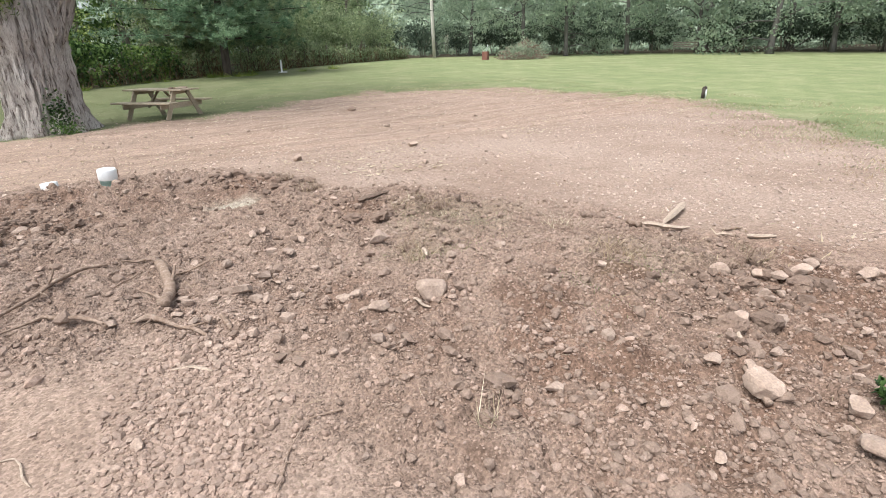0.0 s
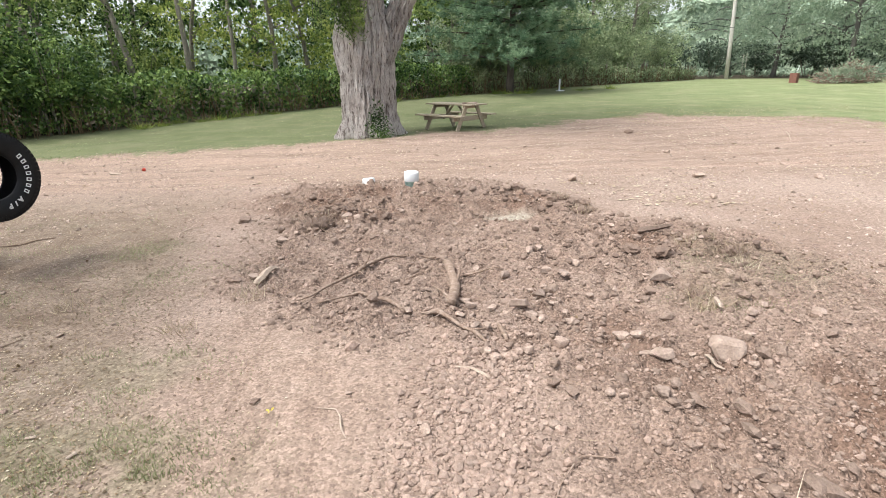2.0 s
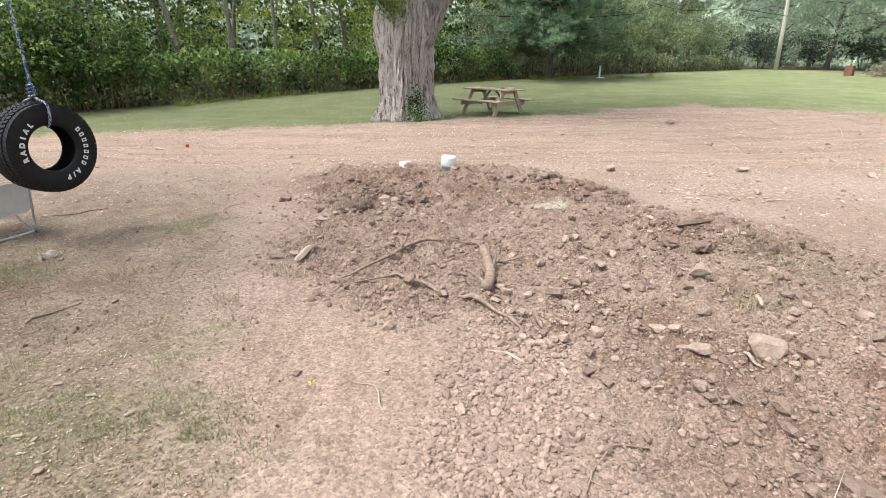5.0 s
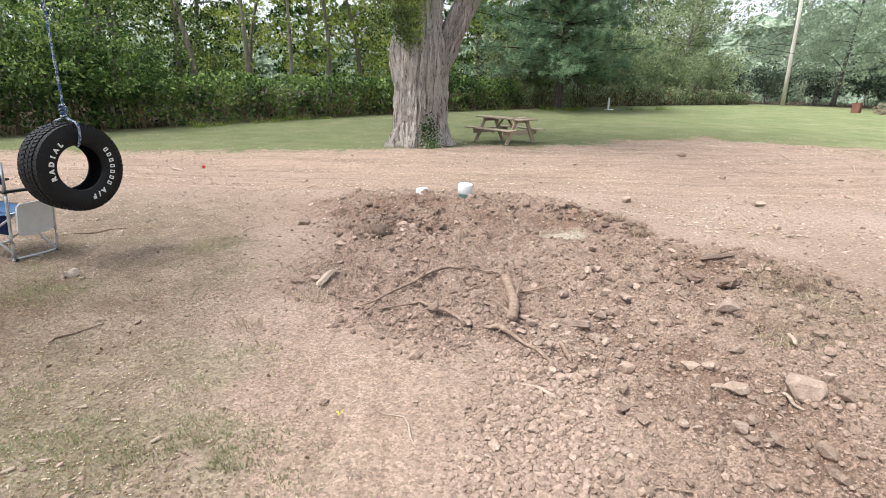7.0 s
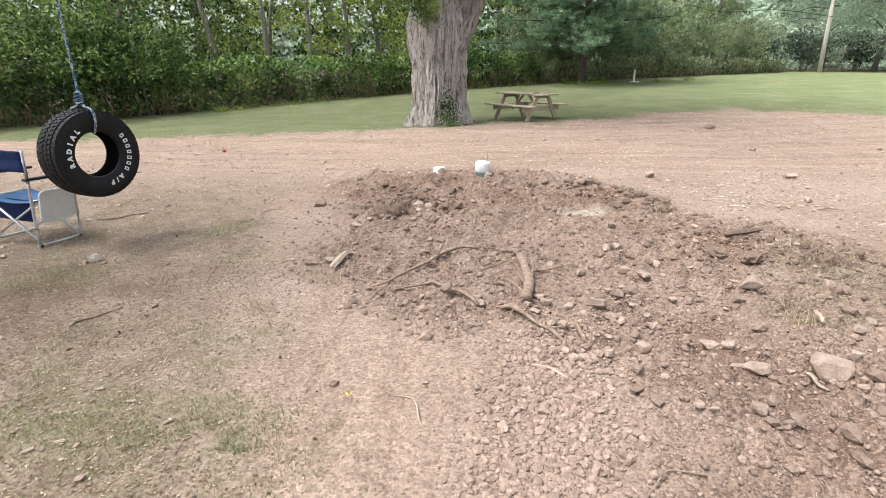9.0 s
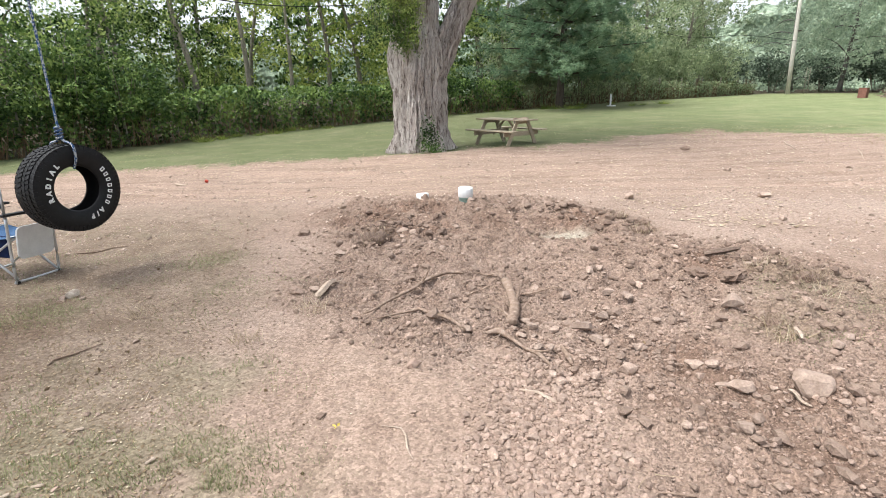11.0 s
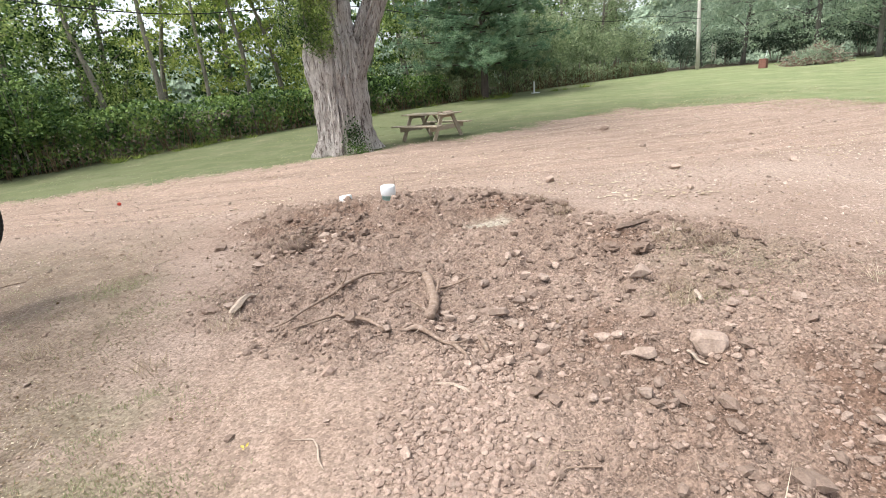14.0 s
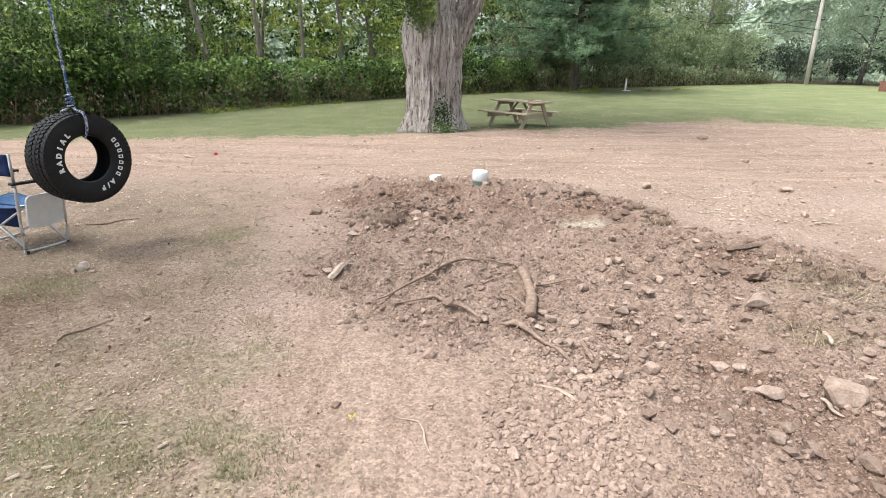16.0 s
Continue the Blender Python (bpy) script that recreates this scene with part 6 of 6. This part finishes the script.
# ---- loose gravel and crumbs of earth, past counting ----
def gravel(name, x, y, size, material, seed, label, small=False):
    rng = np.random.default_rng(seed)
    t = (1 + 5**0.5) / 2
    ico = np.array([(-1, t, 0), (1, t, 0), (-1, -t, 0), (1, -t, 0), (0, -1, t), (0, 1, t), (0, -1, -t), (0, 1, -t), (t, 0, -1), (t, 0, 1), (-t, 0, -1), (-t, 0, 1)]) / 1.9
    tri = np.array([(0, 11, 5), (0, 5, 1), (0, 1, 7), (0, 7, 10), (0, 10, 11), (1, 5, 9), (5, 11, 4), (11, 10, 2), (10, 7, 6), (7, 1, 8), (3, 9, 4), (3, 4, 2), (3, 2, 6), (3, 6, 8), (3, 8, 9), (4, 9, 5), (2, 4, 11), (6, 2, 10), (8, 6, 7), (9, 8, 1)])
    if small:                                            # eight faces will do for grit
        ico = np.array([(1, 0, 0), (0, 1, 0), (-1, 0, 0), (0, -1, 0), (0, 0, 1), (0, 0, -1)], float)
        tri = np.array([(0, 1, 4), (1, 2, 4), (2, 3, 4), (3, 0, 4), (1, 0, 5), (2, 1, 5), (3, 2, 5), (0, 3, 5)])
    n, k = len(x), len(ico)
    v = ico[None] * rng.uniform(0.72, 1.22, (n, k, 1))
    q, _ = np.linalg.qr(rng.normal(0, 1, (n, 3, 3)))     # any turn, then a flattened bed
    v = np.einsum("nkj,nij->nki", v * rng.uniform(0.7, 1.3, (n, 1, 3)), q)
    v = v * (1, 1, 0.78) * (size * 0.5)[:, None, None]
    vx, vy = v[..., 0], v[..., 1]
    z = ground_z(x, y) + size * 0.12
    out = np.stack([vx + x[:, None], vy + y[:, None], v[..., 2] + z[:, None]], -1).reshape(-1, 3)
    f = (tri[None] + k * np.arange(n)[:, None, None]).reshape(-1, 3)
    return tagged(link_mesh(name, out, f, material), label, "gravel", kind="stuff")


def scatter(rng, n, x0, x1, y0, y1, chance):
    """n places in a rectangle, denser towards its near side, kept by a chance."""
    x = rng.uniform(x0, x1, n)
    y = y0 + (y1 - y0) * rng.uniform(0, 1, n) ** 1.5
    keep = rng.uniform(0, 1, n) < chance(x, y)
    return x[keep], y[keep]


rng = np.random.default_rng(64)


def stony(x, y):
    grass, thin, heap, track, sand, damp = zones(x, y)
    lens = bump2(x, y, 0.55, 3.6, 0.3, 0.55) + bump2(x, y, 0.9, 4.9, 0.5, 0.5) + 0.8 * bump2(x, y, 1.5, 4.2, 0.5, 0.6) + 0.8 * bump2(x, y, 3.0, 3.2, 0.7, 0.9)
    return np.clip((1 - sand) * (0.10 + 0.5 * heap + 0.9 * lens - 0.07 * track) * (0.3 + 1.2 * fbm(x, y, 0.7, 3, 91)), 0, 1) * (1 - grass)


x, y = scatter(rng, 82000, -3.2, 5.4, 1.7, 9.6, stony)
width = np.clip(rng.lognormal(math.log(0.0125), 0.45, len(x)), 0.007, 0.045)
gravel("gravel", x[width > 0.017], y[width > 0.017], width[width > 0.017], PEBBLE, 1, "dusty pinkish gravel strewn over the dug earth")
gravel("gravel", x[width <= 0.017], y[width <= 0.017], width[width <= 0.017], PEBBLE, 9, "fine pinkish gravel strewn over the dug earth", True)
x, y = scatter(rng, 4600, -1.6, 4.9, 1.8, 9.3, lambda x, y: zones(x, y)[2] * (1 - zones(x, y)[4]) * sstep(0.53, 0.66, fbm(x, y, 0.8, 4, 99)) + 0.02 * (1 - zones(x, y)[3]))
gravel("gravel", x, y, np.clip(rng.lognormal(math.log(0.026), 0.42, len(x)), 0.02, 0.075), PEBBLE, 22, "banked stones and hard clods in the dug earth")
x, y = scatter(rng, 72000, -4.5, 5.2, 1.7, 8.5, lambda x, y: np.clip(0.28 + 0.4 * stony(x, y) + 0.6 * zones(x, y)[2], 0, 1) * (1 - zones(x, y)[4]))
g = rng.uniform(0, 1, 3600) ** 1.3
lx, ly = 0.5 + rng.normal(0, 0.17, 3600) + 0.3 * (g - 0.4), 3.15 + 1.4 * g + rng.normal(0, 0.12, 3600)
gravel("gravel", lx, ly, np.clip(rng.lognormal(math.log(0.017), 0.45, 3600), 0.010, 0.05), PEBBLE, 12, "band of loose pale gravel")
gravel("gravel", lx[::6] + 0.01, ly[::6] - 0.015, np.clip(rng.lognormal(math.log(0.024), 0.35, 600), 0.014, 0.05), PEBBLE, 13, "larger stones of the gravel band")
gravel("grit", x, y, np.clip(rng.lognormal(math.log(0.0095), 0.35, len(x)), 0.005, 0.02), PEBBLE, 8, "fine dusty grit over the bare earth", True)
x, y = scatter(rng, 42000, -8, 15, 3, 18.5, lambda x, y: sstep(7.5, 9.5, np.hypot(x * 1.6, y)) * (0.25 + 0.8 * fbm(x, y, 1.5, 3, 92)) * (1 - zones(x, y)[0]) * 0.8)
gravel("gravel", x, y, np.clip(rng.lognormal(math.log(0.026), 0.4, len(x)), 0.012, 0.07), PALE_PEBBLE, 2, "pale stones strewn over the graded earth", True)
x, y = scatter(rng, 12000, -6, 14, 7.5, 18.5, lambda x, y: sstep(0.45, 0.6, fbm(x * 0.4, y, 0.8, 3, 97)) * (1 - zones(x, y)[0]) * ((y > 9.4) | (x > 2.4)))
v, f = leaf_arrays(np.stack([x, y, 0 * x], -1), 0.085, rng, 0.4, 0.0)
v[:, 2] = ground_z(v[:, 0], v[:, 1]) + 0.012 + 0.25 * np.abs(v[:, 2])
tagged(link_mesh("wood_chips", v, f, STRAW), "pale wood chips pressed into the graded earth", "chips", kind="stuff")
x, y = scatter(rng, 40000, -7, 14, 8.6, 18, lambda x, y: (1 - zones(x, y)[0]) * zones(x, y)[3] * sstep(0.42, 0.62, fbm(x, y, 0.7, 3, 54)) * 0.5 * np.exp(-14 * (1 - np.abs(np.cos((y * 0.97 + 0.12 * x + 1.8 * fbm(x, y, 3, 3, 51)) * 3.1)))))
gravel("earth_crumbs", x, y, np.clip(rng.lognormal(math.log(0.022), 0.5, len(x)), 0.012, 0.08), PALE_PEBBLE, 43, "rows of crumbs left along the wheel marks", True)
x, y = scatter(rng, 9000, -1.5, 4.8, 1.9, 9.3, lambda x, y: zones(x, y)[2] * (1 - zones(x, y)[4]) * 1.4 * fbm(x, y, 0.8, 3, 95))
rim = bump2(x, y, -0.5, 7.6, 0.8, 0.5) + bump2(x, y, 1.95, 7.8, 0.6, 0.45) + bump2(x, y, 2.5, 6.2, 0.7, 0.5) + bump2(x, y, 3.7, 3.1, 0.8, 0.5)
fresh = rng.uniform(0, 1, len(x)) < rim
fx, fy = np.repeat(x[fresh], 2) + rng.normal(0, 0.06, 2 * fresh.sum()), np.repeat(y[fresh], 2) + rng.normal(0, 0.06, 2 * fresh.sum())
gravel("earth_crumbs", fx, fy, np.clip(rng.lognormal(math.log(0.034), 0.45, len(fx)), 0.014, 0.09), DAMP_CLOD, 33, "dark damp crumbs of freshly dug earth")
x, y = x[~fresh], y[~fresh]
gravel("earth_crumbs", x, y, np.clip(rng.lognormal(math.log(0.028), 0.5, len(x)), 0.012, 0.09), CLOD, 3, "dark reddish crumbs of loose earth")


# ---- grass, straw and leaf litter ----
def blades(name, x, y, height, width, material, seed, label, lean=0.5):
    r = np.random.default_rng(seed)
    v, f = blade_arrays(x, y, ground_z(x, y) - 0.004, height, width, r, lean)
    return tagged(link_mesh(name, v, f, material), label, "grass", kind="stuff")


x, y = scatter(rng, 170000, -16, 30, 4, 32, lambda x, y: (1 - sstep(18, 30, np.hypot(x, y))) * 3 * zones(x, y)[0] * (1 - zones(x, y)[0]))
blades("lawn_grass", x, y, 0.026, 0.02, GRASS, 4, "short mown green lawn grass")
x, y = scatter(rng, 60000, -16, 16, 12.5, 25, lambda x, y: zones(x, y)[0] * sstep(0.45, 0.62, fbm(x, y, 0.5, 4, 18)) * 0.9)
blades("lawn_grass", x, y, 0.014, 0.026, GRASS, 14, "uneven tufts in the mown lawn")
x, y = scatter(rng, 24000, -5.5, -0.5, 1.8, 8.0, lambda x, y: zones(x, y)[1] * sstep(0.42, 0.66, fbm(x, y, 0.5, 3, 15)))
blades("worn_grass", x, y, 0.03, 0.0045, GRASS, 5, "sparse worn green grass", 0.9)
heart = np.array(GREEN_SPOTS + [(2.3, 4.75), (2.9, 5.4), (2.95, 3.5)])
pick = rng.integers(0, len(heart), 26000)
x, y = heart[pick, 0] + rng.normal(0, 0.24, 26000), heart[pick, 1] + rng.normal(0, 0.17, 26000)
keep = rng.uniform(0, 1, 26000) < sstep(0.42, 0.6, fbm(x, y, 0.25, 3, 17))
blades("worn_grass", x[keep], y[keep], 0.024, 0.004, GRASS, 15, "low green tufts left in the worn turf", 0.9)
x, y = scatter(rng, 5200, -5.5, 5, 1.9, 9.5, lambda x, y: 0.12 + 0.5 * zones(x, y)[1])
blades("straw", x, y, 0.035, 0.005, STRAW, 6, "scattered dry straw and chaff", 4.0)
x, y = scatter(rng, 60000, 7, 16, 2.5, 20, lambda x, y: sstep(-3.2, 0.4, -inside_by(x, y, BARE)) * (1 - 0.8 * zones(x, y)[0]) * sstep(0.42, 0.62, fbm(x, y, 0.9, 4, 56)))
blades("straw", x, y, 0.04, 0.016, STRAW, 17, "dead straw where the lawn thins out", 2.5)
x, y = scatter(rng, 60000, 7, 16, 2.5, 20, lambda x, y: sstep(-2.4, 0.6, -inside_by(x, y, BARE)) * (1 - 0.8 * zones(x, y)[0]) * sstep(0.45, 0.66, fbm(x, y, 1.1, 4, 57)))
blades("lawn_grass", x, y, 0.04, 0.016, GRASS, 18, "thin pale grass at the lawn's ragged edge", 1.2)
x, y = scatter(rng, 3500, 4, 14, 3, 17.5, lambda x, y: 0.5 * sstep(0.4, 0.7, fbm(x, y, 1.6, 3, 16)) + 0.15)
blades("straw", x, y, 0.045, 0.014, STRAW, 7, "pale chips and straw over the graded earth", 4.0)


def dry_tuft(x, y, r, seed, label="withered grass tuft rooted in a clod"):
    g = np.random.default_rng(seed)
    n = int(80 * r / 0.15)
    a, q = g.uniform(0, 6.28, n), r * np.sqrt(g.uniform(0, 1, n))
    px, py = x + np.cos(a) * q, y + np.sin(a) * q
    v, f = blade_arrays(px, py, ground_z(px, py) - 0.01, 0.11, 0.005, g, 1.6)
    return tagged(link_mesh("grass_tuft", v, f, STRAW), label, "grass", "withered tufts")


for n, (x, y, r) in enumerate([(2.15, 4.6, 0.1), (2.7, 5.9, 0.1), (2.95, 5.4, 0.1), (-2.18, 5.26, 0.1), (1.52, 2.93, 0.05), (3.3, 3.75, 0.2), (-0.97, 5.35, 0.12), (-1.27, 4.82, 0.11), (3.6, 4.6, 0.15)]):
    dry_tuft(x, y, r, n)

def brush_clump(x, y, r, seed, label="clump of dead roots and turf turned up by digging"):
    """A torn sod: a clod with dark rootlets and dead grass standing out of it."""
    g = np.random.default_rng(seed)
    root = thing("brush_clump", Matrix(), label, "roots", "torn sods")
    z = gz(x, y)
    bm = bmesh.new()
    bmesh.ops.create_icosphere(bm, subdivisions=3, radius=1)
    for v in bm.verts:
        v.co *= 1 + 0.3 * noise.noise(v.co * 2.1 + Vector((seed, 0, 0))) + 0.15 * noise.noise(v.co * 6)
    bm.transform(pose(x, y, z + r * 0.12) @ Matrix.Diagonal((r * 0.8, r * 0.6, r * 0.38, 1)))
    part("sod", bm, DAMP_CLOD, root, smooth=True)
    roots = []
    for _ in range(46):
        a, q = g.uniform(0, 6.28), r * math.sqrt(g.uniform(0, 1)) * 0.8
        b = np.array([x + math.cos(a) * q, y + math.sin(a) * q, z + 0.1 * r])
        d = g.normal(0, 1, 3) * (0.5, 0.5, 0.35) + (math.cos(a) * 0.4, math.sin(a) * 0.4, 0.55)
        d *= r * g.uniform(0.5, 1.1) / np.linalg.norm(d)
        roots.append(tube_arrays(curve_pts([b, b + d * 0.5 + g.normal(0, 0.02, 3), b + d], 5), np.array([0.0035, 0.003, 0.003, 0.002, 0.0015]), 4))
    v, f = joined(roots)
    link_mesh("rootlet", v, f, DEADWOOD, root, True, "thin dark rootlets")
    n = 60
    a, q = g.uniform(0, 6.28, n), r * np.sqrt(g.uniform(0, 1, n))
    v, f = blade_arrays(x + np.cos(a) * q, y + np.sin(a) * q, 0 * a + z + 0.02, 0.6 * r, 0.005, g, 1.8)
    link_mesh("dead_grass", v, f, STRAW, root)


for n, (x, y, r) in enumerate([(-0.72, 7.12, 0.23), (2.25, 7.34, 0.14), (2.1, 7.75, 0.1), (2.9, 5.95, 0.09), (3.0, 5.7, 0.12), (2.22, 4.82, 0.09), (4.3, 3.48, 0.09), (4.05, 3.2, 0.1), (3.85, 3.3, 0.09)]):
    brush_clump(x, y, r, n)
blade_spots = np.random.default_rng(21)
a, q = blade_spots.uniform(0, 6.28, 160), 0.09 * np.sqrt(blade_spots.uniform(0, 1, 160))
v, f = leaf_arrays(np.stack([2.98 + np.cos(a) * q, 2.05 + np.sin(a) * q, gz(2.98, 2.05) + 0.02 + blade_spots.uniform(0, 0.09, 160)], -1), 0.045, blade_spots, 0.6)
tagged(link_mesh("weed", v, f, LEAF_VINE), "small green weed growing beside a rock", "weeds")
tagged(tube("marker_stick", [(0.42, 9.6, gz(0.42, 9.6) - 0.02), (0.43, 9.6, gz(0.42, 9.6) + 0.12), (0.42, 9.6, gz(0.42, 9.6) + 0.27)], [0.006, 0.006, 0.005], DEADWOOD, None, 6), "thin brown stick standing behind the mound", "stick")

# litter of bark, husks and dead leaf under the swing's tree
x, y = scatter(rng, 56000, -5.5, -0.6, 2.0, 8.2, lambda x, y: 0.15 + 0.85 * zones(x, y)[1])
v, f = leaf_arrays(np.stack([x, y, ground_z(x, y) + 0.004], -1), 0.019, rng, 0.6, 0.0)
v[:, 2] = ground_z(v[:, 0], v[:, 1]) + 0.004 + 0.25 * np.abs(v[:, 2] - ground_z(v[:, 0], v[:, 1]))
tagged(link_mesh("litter", v, f, LEAF_DRY), "dead leaf and husk litter on worn turf", "litter", kind="stuff")

x, y = scatter(rng, 20000, -5.5, -0.4, 2.0, 8.2, lambda x, y: 0.1 + 0.8 * zones(x, y)[1])
v, f = leaf_arrays(np.stack([x, y, 0 * x], -1), 0.02, rng, 0.5, 0.0)
v[:, 2] = ground_z(v[:, 0], v[:, 1]) + 0.005 + 0.25 * np.abs(v[:, 2])
tagged(link_mesh("wood_chips", v, f, STRAW), "pale bark chips strewn over worn turf", "chips", kind="stuff")

# a few fallen leaves
fx, fy = rng.uniform(-3, 4, 60), rng.uniform(2.2, 9, 60)
v, f = leaf_arrays(np.stack([fx, fy, ground_z(fx, fy) + 0.008], -1), 0.03, rng, 0.6, 0.0)
tagged(link_mesh("fallen_leaves", v, f, LEAF_DRY), "scattered dry fallen leaves", "leaves", kind="stuff")
yellow = np.random.default_rng(3)
c = np.array([(-0.48, 3.88, 0.0), (-0.46, 3.89, 0.0), (-0.47, 3.865, 0.0)]) + (0, 0, gz(-0.48, 3.88) + 0.012)
v, f = leaf_arrays(c, 0.032, yellow, 0.5, 0.0)
tagged(link_mesh("fallen_leaf", v, f, YELLOW_LEAF), "small bright yellow leaf lying on packed earth", "leaf")
